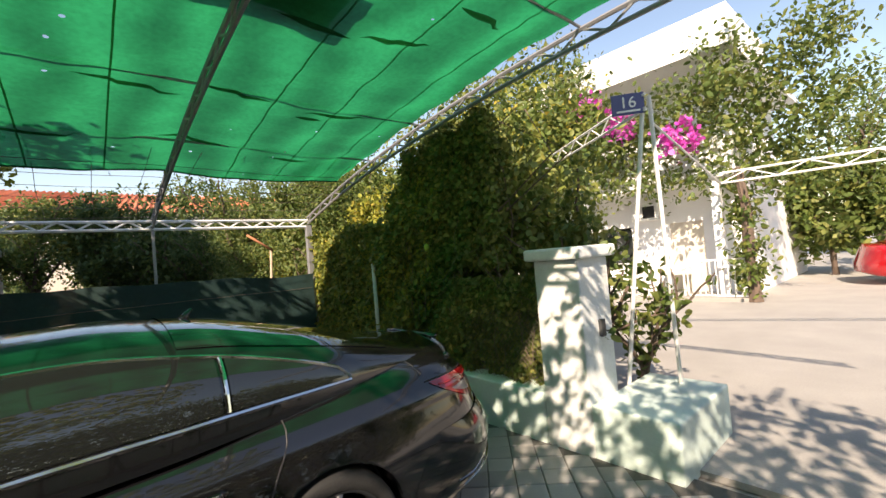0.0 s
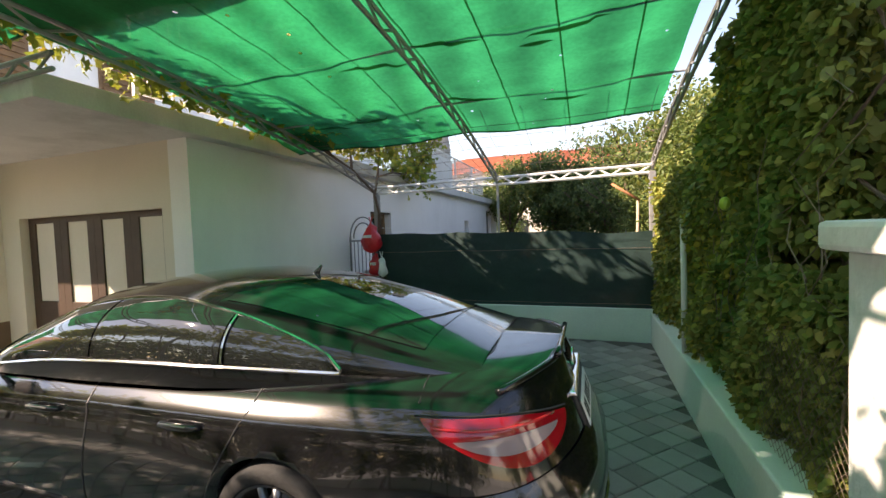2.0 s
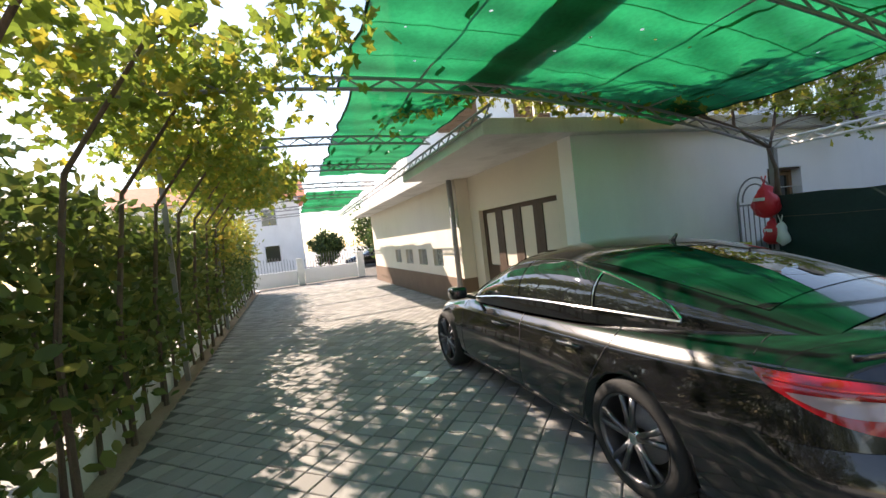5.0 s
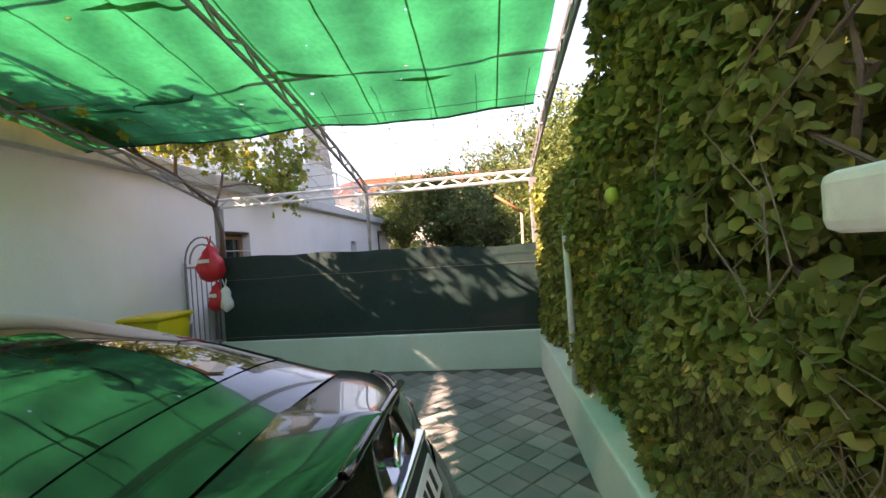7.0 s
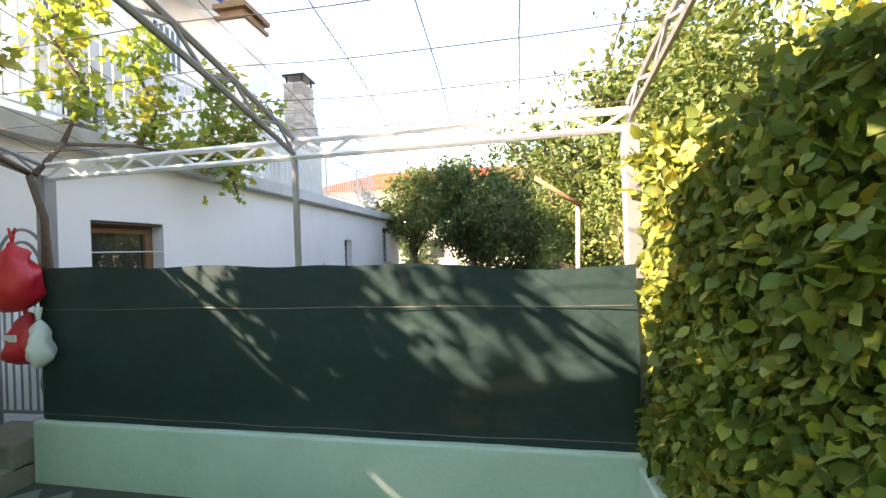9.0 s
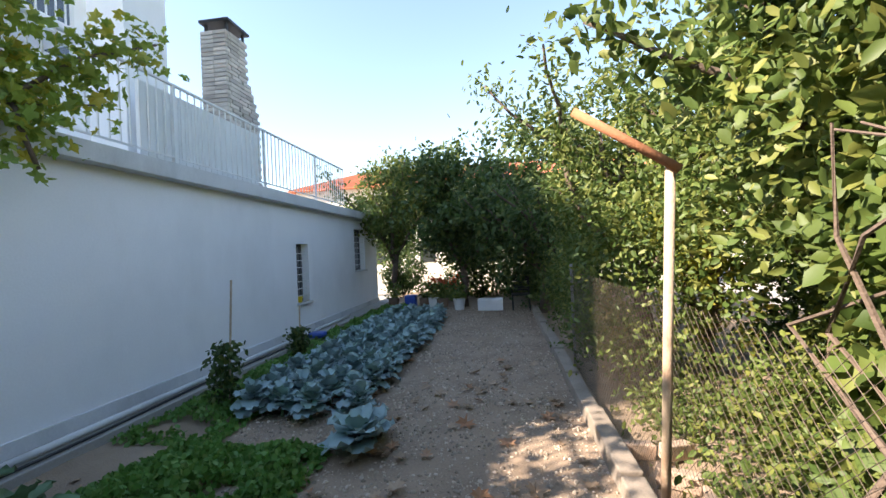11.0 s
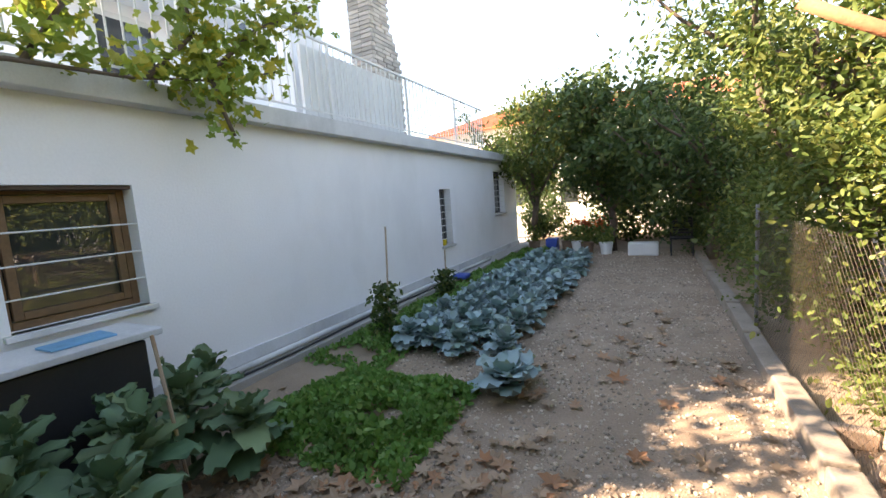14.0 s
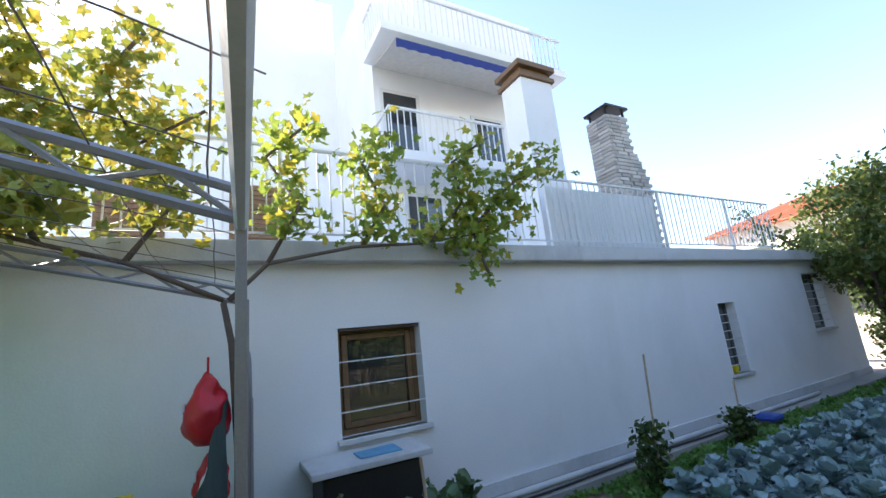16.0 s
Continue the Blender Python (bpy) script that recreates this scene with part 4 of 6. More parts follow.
# railing round the terrace
def railing(y0, y1, x, z0, top, label):
    r = thing("terrace_railing", x, y0, z0, label, "railing")
    wpart("top_rail", boxes((x - 0.02, x + 0.02, y0, y1, top - 0.03, top), bevel=0.004), WHITE_STEEL, r)
    wpart("bottom_rail", boxes((x - 0.012, x + 0.012, y0, y1, z0 + 0.08, z0 + 0.1)), WHITE_STEEL, r)
    n_ = int((y1 - y0) / 0.13)
    for k in range(n_ + 1):
        y = y0 + (y1 - y0) * k / n_
        big = k % 16 == 0
        q = 0.02 if big else 0.007
        wpart("post" if big else "baluster", boxes((x - q, x + q, y - q, y + q, z0 if big else z0 + 0.1, top - 0.03)), WHITE_STEEL, r)


railing(3.0, 17.2, -1.9, 3.04, 4.1, "white steel railing along the terrace edge")
screen = thing("terrace_screen", -2.0, 10.9, 3.04, "white slatted boards behind the terrace railing", "screen")
for y in np.arange(10.9, 13.3, 0.125):
    wpart("board", boxes((-2.03, -1.99, y, y + 0.115, 3.04, 4.0)), WHITE_PLASTIC, screen)

# upper floors
# unseen tops: height and step are made up to block sun from the garden
tagged(part("wall_upper_south", boxes((-16, -8.5, 3.14, 4.4, 3.04, 9.2), (-16, -8.5, 4.4, 9.6, 3.04, 12.4)), WHITE), "white rendered upper wing of the house", "wall", kind="structure")
tagged(part("wall_upper_north", boxes((-12, -5.4, 9.6, 14.6, 3.04, 10.6)), WHITE), "white rendered upper house with balconies", "wall", kind="structure")
for z, y1 in ((5.3, 12.2), (8.1, 14.4)):
    b = thing("balcony", -4.6, 9.5, z, "white balcony with an open steel railing", "balcony", "balconies of the house")
    wpart("floor_slab", boxes((-5.4, -4.2, 9.4, y1, z, z + 0.2), bevel=0.01), WHITE, b)
    wpart("top_rail", boxes((-4.27, -4.22, 9.42, y1 - 0.02, z + 1.05, z + 1.1), (-5.38, -4.27, 9.42, 9.47, z + 1.05, z + 1.1)), WHITE_STEEL, b)
    for k in range(int((y1 - 9.4) / 0.14)):
        y = 9.46 + k * 0.14
        wpart("baluster", boxes((-4.255, -4.235, y, y + 0.02, z + 0.2, z + 1.05)), WHITE_STEEL, b)
    for k in range(8):
        x = -5.3 + k * 0.14
        wpart("baluster", boxes((x, x + 0.02, 9.435, 9.455, z + 0.2, z + 1.05)), WHITE_STEEL, b)
aw = thing("awning", -4.3, 11.4, 7.2, "striped awning with a scalloped navy valance", "awning")
wraw("cloth", [(-5.35, 9.6, 8.05), (-5.35, 13.4, 8.05), (-4.0, 13.4, 7.75), (-4.0, 9.6, 7.75), (-5.35, 9.6, 8.03), (-5.35, 13.4, 8.03), (-4.0, 13.4, 7.73), (-4.0, 9.6, 7.73)], [(0, 3, 2, 1), (4, 5, 6, 7), (3, 7, 6, 2), (0, 4, 7, 3), (1, 2, 6, 5), (0, 1, 5, 4)], AWNING_CLOTH, aw, "pale striped cloth")
vs, fs = [], []
for k in range(77):
    y = 9.6 + k * 0.05
    vs += [(-3.99, y, 7.75), (-3.99, y, 7.53 + 0.035 * abs(math.sin(k * 0.6)))]
fs = [(2 * k, 2 * k + 1, 2 * k + 3, 2 * k + 2) for k in range(76)]
wraw("valance", vs, fs, NAVY, aw, "scalloped navy edge")
for y, z in ((10.2, 5.55), (12.6, 5.3), (10.6, 3.1)):
    d = thing("balcony_door", -5.39, y, z, "white balcony door with glass", "door", "balcony doors", "structure")
    wpart("frame", boxes((-5.4, -5.36, y - 0.5, y + 0.5, z, z + 2.0), bevel=0.01), WHITE_PLASTIC, d)
    wpart("pane", boxes((-5.37, -5.35, y - 0.4, y + 0.4, z + 0.2, z + 1.9)), WINDOW, d)
for x0, y0 in ((-8.5, 4.2), (-8.5, 6.8)):
    d = thing("louvred_shutter", x0 + 0.02, y0 + 0.6, 4.2, "closed brown louvred shutter on the white wall", "shutter", "brown shutters", "structure")
    wpart("frame", boxes((x0, x0 + 0.05, y0, y0 + 1.3, 4.6, 6.2)), WOOD, d)
    for k in range(12):
        wpart("slat", boxes((x0 + 0.04, x0 + 0.08, y0 + 0.06, y0 + 1.24, 4.68 + k * 0.125, 4.75 + k * 0.125)), WOOD, d)

# chimneys on the terrace
ch = thing("white_chimney", -2.65, 11.5, 3.04, "white rendered chimney with a stepped brown cap", "chimney")
wpart("shaft", boxes((-2.95, -2.4, 11.15, 11.85, 3.04, 6.2), bevel=0.01), WHITE, ch)
wpart("cap", boxes((-3.0, -2.35, 11.1, 11.9, 6.2, 6.28), (-2.93, -2.42, 11.17, 11.83, 6.28, 6.4), (-3.02, -2.33, 11.08, 11.92, 6.4, 6.5), (-2.9, -2.45, 11.2, 11.8, 6.5, 6.62), bevel=0.01), WOOD, ch, "brown brick cap")
bc = thing("brick_chimney", -2.35, 13.1, 3.04, "pale brick barbecue chimney with a dark hood", "chimney")
rngb = random.Random(4)
brick_mesh = mesh_of("brick", boxes((-0.115, 0.115, -0.055, 0.055, 0, 0.062), bevel=0.004), BRICK, False)
rows_z = np.arange(3.04, 5.62, 0.072)
wpart("core", boxes((-2.56, -2.14, 12.86, 13.34, 3.04, 5.6)), SLAB, bc)
for i, z in enumerate(rows_z):
    grow = 0.0 if z > 5.0 else min(0.32, (5.0 - z) * 0.5)
    x0, x1, y0, y1 = -2.58, -2.12, 12.84, 13.36 + grow
    n_ = max(2, round((y1 - y0) / 0.24))
    for k in range(n_):
        y = y0 + (k + 0.5 + (0.25 if i % 2 else -0.25) * 0.6) * (y1 - y0) / n_
        o = new("brick", brick_mesh)
        o.parent = bc
        o.matrix_parent_inverse = bc.matrix_basis.inverted()
        o.matrix_basis = pose(x1 - 0.04, min(max(y, y0 + 0.11), y1 - 0.11), z, 0, 0, 90 + rngb.uniform(-1, 1))
    for k in range(2):
        o = new("brick", brick_mesh)
        o.parent = bc
        o.matrix_parent_inverse = bc.matrix_basis.inverted()
        o.matrix_basis = pose(x0 + 0.11 + k * 0.235, y0, z, 0, 0, rngb.uniform(-1, 1))
wpart("hood", boxes((-2.62, -2.08, 12.8, 13.4, 5.78, 5.83), (-2.56, -2.52, 12.86, 12.9, 5.62, 5.78), (-2.18, -2.14, 12.86, 12.9, 5.62, 5.78), (-2.18, -2.14, 13.3, 13.34, 5.62, 5.78), (-2.56, -2.52, 13.3, 13.34, 5.62, 5.78), bevel=0.006), BLACK_PLASTIC, bc, "dark sheet-metal hood")


# ---- plants ----
rng = np.random.default_rng(11)


def branch(bm, a, d, length, r, rnd, depth, tips):
    """A crooked limb that forks; its ends are kept in tips."""
    p, pts, rs = Vector(a), [Vector(a)], [r]
    n_ = 5
    for k in range(n_):
        d = (d + Vector((rnd.uniform(-1, 1), rnd.uniform(-1, 1), rnd.uniform(-0.6, 0.9))) * 0.28).normalized()
        p = p + d * length / n_
        pts.append(p.copy())
        rs.append(r * (1 - 0.55 * (k + 1) / n_))
        tips.append(p.copy())
    tube(bm, pts, rs, 6)
    if depth:
        for _ in range(3):
            e = (d + Vector((rnd.uniform(-1, 1), rnd.uniform(-1, 1), rnd.uniform(-0.4, 0.9))) * 0.9).normalized()
            branch(bm, pts[rnd.choice((2, 3, 4, 5))], e, length * 0.7, r * 0.5, rnd, depth - 1, tips)


def tree(name, x, y, z, height, spread, leaf, label, count=9000, size=0.13, seed=1, trunk_h=0.35, slim=0.5, low=0.3):
    t = thing(name, x, y, z, label, "tree")
    rnd = random.Random(seed)
    bm, tips = bmesh.new(), []
    h0 = height * trunk_h
    tube(bm, [(0, 0, -0.05), (rnd.uniform(-0.05, 0.05), 0.03, h0 * 0.5), (rnd.uniform(-0.1, 0.1), 0, h0)], [0.035 * height ** 0.8, 0.028 * height ** 0.8, 0.024 * height ** 0.8], 8)
    for k in range(5):
        a = k * math.tau / 5 + rnd.uniform(-0.3, 0.3)
        branch(bm, (0, 0, h0 * rnd.uniform(0.75, 1)), Vector((math.cos(a) * spread * 0.9, math.sin(a) * spread * 0.9, height * 0.45)).normalized(), height * 0.42, 0.018 * height ** 0.8, rnd, 1, tips)
    part("trunk", bm, BARK, t, "", True)
    r = np.random.default_rng(seed)
    base = []
    for tip in tips:
        base.append(tip)
    n_ = 90
    u = r.normal(size=(n_, 3))
    u /= np.linalg.norm(u, axis=1)[:, None]
    rad = r.uniform(0.55, 1.0, n_)[:, None]
    shell_pts = u * rad * np.array([spread, spread, height * (1 - low) * 0.5]) + np.array([0, 0, height * (low + (1 - low) * 0.5)])
    base = np.concatenate([np.array([tuple(b) for b in base]), shell_pts])
    pick = base[r.integers(0, len(base), count)]
    c = pick + r.normal(size=(count, 3)) * spread * 0.11
    leaf_cloud("crown", c, size, leaf, t, seed=seed, slim=slim)
    return t


# ivy hedge over the chain-link fence: deep and dense above the low wall, open further back
hedge = thing("ivy_hedge", 3.5, 4.5, 0.42, "dense ivy and climbers over a chain-link fence", "hedge")


def hedge_face(y):
    return 3.24 + 0.1 * noise.noise((y * 0.9, 2.2, 0)) - 0.12 * max(0.0, min(1.0, (y - 2.5) / 2))


for seed, (y0, y1, z0, z1, cnt, mat_, sz) in enumerate((
        (3.0, 6.6, 0.45, 3.05, 30000, IVY_LEAF, 0.062), (3.2, 6.6, 0.5, 2.9, 8000, YELLOW_LEAF, 0.06), (2.4, 3.4, 1.5, 3.2, 11000, IVY_LEAF, 0.06),
        (1.95, 3.4, 0.42, 1.4, 17000, IVY_LEAF, 0.052), (6.6, 8.2, 0.2, 3.2, 9000, BUSH_LEAF, 0.09))):
    r = np.random.default_rng(20 + seed)
    y = r.uniform(y0, y1, cnt)
    z = z0 + (z1 - z0) * r.random(cnt) ** 0.9
    dep = r.exponential(0.13, cnt)
    x = np.array([hedge_face(a) + 0.12 * noise.noise((a * 2.1, b * 2.1, 9)) for a, b in zip(y, z)]) + dep
    keep = np.array([noise.noise((a * 3.1, b * 3.1, 4 + seed)) > -0.42 and b < 3.2 - 1.0 * min(1.0, max(0.0, (a - 3.6) / 0.7)) + 0.25 * noise.noise((a * 2.0, 1.0, 6)) for a, b in zip(y, z)])
    if seed == 4:
        x = x + 0.35
    if seed == 3:
        x = x - 0.06
    wleaves("leaves", np.stack([x, y, z], 1)[keep], sz, mat_, hedge, aim=(-0.3, -0.1, -0.7), spread=0.85, slim=0.7, seed=seed)
rnd = random.Random(3)
for k in range(46):
    y = 2.2 + k * 0.13
    bm = bmesh.new()
    tube(bm, [(3.42 + rnd.uniform(-0.1, 0.1), y + rnd.uniform(-0.2, 0.2) * j, 0.3 + j * (0.55 if y < 3.9 else 0.36)) for j in range(6)], [0.022, 0.018, 0.014, 0.011, 0.008, 0.005], 5)
    wpart("stem", bm, BARK, hedge)
# dark inner mass of twigs behind the leaves
inner = []
for k in range(9000):
    hy = rnd.uniform(2.2, 6.8)
    inner.append((rnd.uniform(3.4, 3.9), hy, rnd.uniform(0.3, 2.9 - 0.9 * min(1.0, max(0.0, (hy - 3.6) / 0.7)))))
wleaves("inner_leaves", np.array(inner), 0.085, IVY_LEAF, hedge, seed=77, slim=0.8)
for y in (4.5,):
    wpart("fence_post", rods(((3.07, y, 0.4), (3.07, y, 1.64), 0.026), n=10), SLAB, hedge, "grey steel fence post", True)


def chain_link(y0, y1, z0, z1, x, parent, step=0.075):
    """Diamond mesh of thin wire in one vertical sheet."""
    vs, fs = [], []

    def wire(p, q):
        n_ = len(vs)
        d = 0.0011
        vs.extend([(x - d, p[0], p[1] - d), (x + d, p[0], p[1] - d), (x, p[0], p[1] + d * 1.5), (x - d, q[0], q[1] - d), (x + d, q[0], q[1] - d), (x, q[0], q[1] + d * 1.5)])
        fs.extend([(n_, n_ + 1, n_ + 4, n_ + 3), (n_ + 1, n_ + 2, n_ + 5, n_ + 4), (n_ + 2, n_, n_ + 3, n_ + 5)])

    ny, nz = int((y1 - y0) / step), int((z1 - z0) / step)
    for i in range(ny):
        for j in range(nz):
            a, b = y0 + i * step, z0 + j * step
            wire((a, b), (a + step, b + step))
            wire((a + step, b), (a, b + step))
    return wraw("chain_link", vs, fs, WIRE, parent)


bm = bmesh.new()
bmesh.ops.create_icosphere(bm, subdivisions=3, radius=0.04, matrix=Matrix.Translation((3.1, 3.36, 1.77)) @ Matrix.Diagonal((0.85, 0.85, 1.15, 1)))
wpart("fruit", bm, LIME, hedge, "single green lime", True)
chain_link(1.9, 2.9, 0.43, 1.1, 3.13, hedge, 0.055)
for k in range(22):
    y = rnd.uniform(2.0, 4.3)
    z0, h = rnd.uniform(0.45, 1.2), rnd.uniform(0.5, 1.3)
    bm = bmesh.new()
    tube(bm, [(3.17 + rnd.uniform(-0.03, 0.06), y + rnd.uniform(-0.07, 0.07) * j, z0 + h * j / 5) for j in range(6)], [0.004, 0.004, 0.0035, 0.003, 0.003, 0.002], 5)
    wpart("twig", bm, TWIG, hedge, "dry brown twig")

# taller shrubs behind the hedge and round the pillar
for k, (x, y, z, h, s_, cnt, mat_) in enumerate(((4.3, 2.6, 0, 2.9, 0.75, 5200, IVY_LEAF), (4.2, 4.3, 0, 3.5, 0.8, 6000, BUSH_LEAF), (4.45, 6.2, 0, 3.1, 0.8, 6000, YELLOW_LEAF), (3.85, 1.95, 0, 2.2, 0.34, 1100, BUSH_LEAF), (4.2, 1.5, 0, 1.7, 0.25, 450, BUSH_LEAF))):
    tree("shrub", x, y, z, h, s_, mat_, "tall leafy shrub behind the fence", cnt, 0.09, 40 + k, 0.25, 0.55, 0.15)

# garden side: bushes and trees beyond the wire fence
tree("lemon_tree", 4.5, 8.6, 0, 4.3, 1.15, BUSH_LEAF, "sunlit lemon tree behind the wire fence", 13000, 0.095, 51, 0.3, 0.5, 0.2)
tree("lemon_tree", 5.0, 10.2, 0, 4.6, 1.2, BUSH_LEAF, "sunlit lemon tree behind the wire fence", 12000, 0.095, 57, 0.3, 0.5, 0.16)
tree("pomegranate_tree", 4.2, 12.6, 0, 5.2, 1.35, BUSH_LEAF, "green pomegranate tree over the garden path", 11000, 0.1, 52, 0.25, 0.4, 0.04)
tree("pomegranate_tree", 3.9, 15.4, 0, 4.6, 1.2, TREE_LEAF, "green pomegranate tree over the garden path", 9000, 0.11, 53, 0.25, 0.4, 0.04)
tree("fruit_tree", 1.1, 19.2, 0, 5.2, 2.1, TREE_LEAF, "dark broad-leaved fruit tree at the garden end", 14000, 0.15, 54, 0.3, 0.55, 0.26)
tree("fruit_tree", -1.2, 19.6, 0, 5.0, 1.5, BUSH_LEAF, "lighter leafy fruit tree beside the house corner", 8000, 0.13, 55, 0.35, 0.5, 0.42)
tree("fruit_tree", 3.3, 17.5, 0, 5.6, 1.9, TREE_LEAF, "dark broad-leaved fruit tree at the garden end", 9000, 0.15, 56, 0.25, 0.55, 0.1)
# yellow leaf colour here stands in for sun on green foliage
tree("yellow_tree", 4.9, 12.3, 0, 3.7, 0.75, YELLOW_LEAF, "slender tree with sunlight put into its yellow leaf colour", 4200, 0.1, 58, 0.15, 0.5, 0.05)
tree("laurel_bush", -1.6, 22.3, 0, 2.0, 0.9, TREE_LEAF, "clipped dark laurel bush at the house corner", 4500, 0.1, 59, 0.1, 0.5, 0.02)
for k, (x, y, h) in enumerate(((9, 15, 6), (12, 20, 7), (8.5, 26, 7.5), (16, 27, 8), (7.5, 9.8, 4.8), (10, 30, 7), (20, 16, 8), (-4, 31, 6), (1, 32, 6.5), (5, 33, 6))):
    tree("garden_tree", x, y, 0, h, h * 0.33, TREE_LEAF if k % 2 else BUSH_LEAF, "leafy garden tree among the neighbouring plots", 4500, 0.24, 80 + k, 0.25, 0.55, 0.1)

# undergrowth along the garden fence
under = thing("fence_undergrowth", 3.7, 12, 0.0, "tangled green undergrowth along the wire fence, thickened to darken the soil", "hedge")
# the low clumps from y 8.5 on are added to stand in for shaded soil
c = np.concatenate([clumps(rng, (3.25, 10.7, 0.05), (4.4, 17.5, 2.4), 560, 30, 0.16), clumps(rng, (3.22, 6.9, 0.05), (4.2, 8.35, 0.65), 460, 24, 0.1), clumps(rng, (4.3, 8.6, 0.0), (6.0, 11.0, 0.9), 260, 24, 0.14), clumps(rng, (3.5, 8.5, 0.02), (5.8, 11.2, 0.25), 420, 22, 0.12), clumps(rng, (3.7, 7.6, 1.7), (5.6, 11.5, 2.8), 360, 26, 0.2), clumps(rng, (3.35, 6.8, 1.6), (4.3, 8.3, 3.6), 170, 24, 0.16)])
wleaves("leaves", c, 0.068, BUSH_LEAF, under, seed=31, slim=0.5)
# added backing: dark leaves stand in for the deep shade under the trees
back = thing("shady_hedge", 6.6, 10, 0.0, "dense dark-leaved hedge added to stand in for shade behind the fence", "hedge")
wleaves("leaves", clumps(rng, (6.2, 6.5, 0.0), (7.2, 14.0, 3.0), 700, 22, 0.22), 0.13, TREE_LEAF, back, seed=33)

# grape vine: old stem on the corner post, limbs over the trusses, hanging leaves
vine = thing("grape_vine", -1.35, 6.75, 0.05, "old grape vine climbing the corner post", "vine")
bm = bmesh.new()
for d in (0.0, 0.06, -0.05):
    tube(bm, [(-1.38 + d, 6.78, 0.05), (-1.36 - d, 6.8, 0.7), (-1.3 + d * 0.5, 6.76, 1.4), (-1.27, 6.72, 2.05), (-1.32, 6.66, 2.38)], [0.04, 0.03, 0.028, 0.026, 0.024], 7)
limbs = [
    [(-1.32, 6.7, 2.4), (-1.42, 7.0, 2.72), (-1.5, 7.8, 2.9), (-1.62, 8.6, 2.98), (-1.6, 9.3, 3.1), (-1.5, 10.1, 3.35)],
    [(-1.32, 6.66, 2.4), (-1.35, 6.0, 2.72), (-1.4, 5.2, 2.95), (-1.5, 4.3, 3.15), (-1.6, 3.0, 3.3), (-1.8, 1.8, 3.4), (-3.0, 1.0, 3.4)],
    [(-1.55, 7.9, 2.92), (-1.62, 8.2, 3.4), (-1.7, 8.0, 3.9), (-1.65, 8.3, 4.3)],
    [(-1.6, 8.7, 3.0), (-1.65, 9.2, 3.5), (-1.6, 9.1, 4.0), (-1.5, 9.6, 4.35)],
    [(-1.55, 9.2, 3.1), (-1.5, 9.8, 3.7), (-1.5, 10.3, 4.0), (-1.45, 10.6, 4.2)],
    [(-1.6, 9.3, 3.1), (-1.4, 9.2, 2.85), (-1.38, 9.3, 2.55)],
    [(-1.42, 7.0, 2.72), (-1.5, 7.3, 3.3), (-1.6, 7.0, 3.8), (-1.55, 7.4, 4.2)],
    [(-1.35, 6.0, 2.72), (-1.55, 6.3, 3.3), (-1.6, 6.0, 3.8), (-1.5, 6.5, 4.15)],
    [(-1.38, 5.5, 2.86), (-1.6, 5.2, 3.4), (-1.55, 5.6, 3.9), (-1.5, 5.0, 4.2)],
    [(-1.5, 4.3, 3.15), (-1.7, 4.6, 3.6), (-1.6, 4.2, 4.2), (-1.65, 4.5, 4.9)],
    [(-1.55, 3.8, 3.2), (-1.75, 3.9, 3.9), (-1.65, 3.6, 4.6)],
    [(-1.45, 4.8, 3.05), (-1.75, 4.9, 3.8), (-1.65, 5.2, 4.5), (-1.6, 5.0, 5.0)],
    [(-1.6, 6.0, 3.8), (-1.65, 5.7, 4.4), (-1.6, 6.0, 4.9)],
    [(-1.4, 5.2, 2.95), (-1.0, 5.4, 3.05), (-0.5, 5.8, 2.98)],
    [(-1.4, 5.2, 2.95), (-1.15, 4.9, 3.1), (-0.9, 4.6, 3.15)]]
lc = []
for L in limbs:
    tube(bm, L, [0.024 - 0.0032 * k for k in range(len(L))], 6)
    for a, b in zip(L, L[1:]):
        a, b = np.array(a), np.array(b)
        for k in range(int((4 + 9 * np.linalg.norm(b - a)) * (2.0 if 1.5 < b[1] < 6.4 else 1.2))):
            p = a + (b - a) * rng.random()
            lc.append(p + rng.normal(size=(8, 3)) * np.array([0.12, 0.16, 0.14]))
wpart("stem", bm, BARK, vine, "", True)
lobes = np.concatenate(lc)
lobes = lobes[(lobes[:, 2] > 2.97) | (lobes[:, 1] > 8.9) & (rng.random(len(lobes)) < 0.6) | (lobes[:, 0] > -0.9)]
south = lobes[:, 1] < 6.6
lobed_leaves("leaf_mass", lobes[~south], 0.135, VINE_LEAF, vine, seed=9)
lobed_leaves("yellow_leaf_mass", lobes[south], 0.13, YELLOW_LEAF, vine, "yellowing vine leaves", seed=19)
# vine over the south side of the drive, hanging at the edge of the net
vine2 = thing("pergola_vine", -3.0, -1.7, 0.0, "yellowing grape vine over the pergola by the drive", "vine")
c = np.concatenate([clumps(rng, (-9.5, -2.0, 3.0), (-1.2, -0.45, 3.35), 800, 9, 0.17), clumps(rng, (-1.2, -2.2, 3.0), (1.2, 0.3, 3.35), 150, 9, 0.15), clumps(rng, (-6.0, -0.4, 2.6), (-3.2, 0.0, 3.1), 26, 9, 0.1)])
lobed_leaves("leaf_mass", c, 0.14, VINE_LEAF, vine2, seed=10)
bm = bmesh.new()
for k in range(9):
    x = -8.5 + k * 1.1
    tube(bm, [(x, -1.85, 0.0), (x + 0.1, -1.8, 1.2), (x - 0.1, -1.7, 2.4), (x + 0.3, -1.0, 3.2), (x + 0.5, -0.6, 3.25)], [0.03, 0.025, 0.02, 0.014, 0.008], 6)
wpart("stems", bm, BARK, vine2)
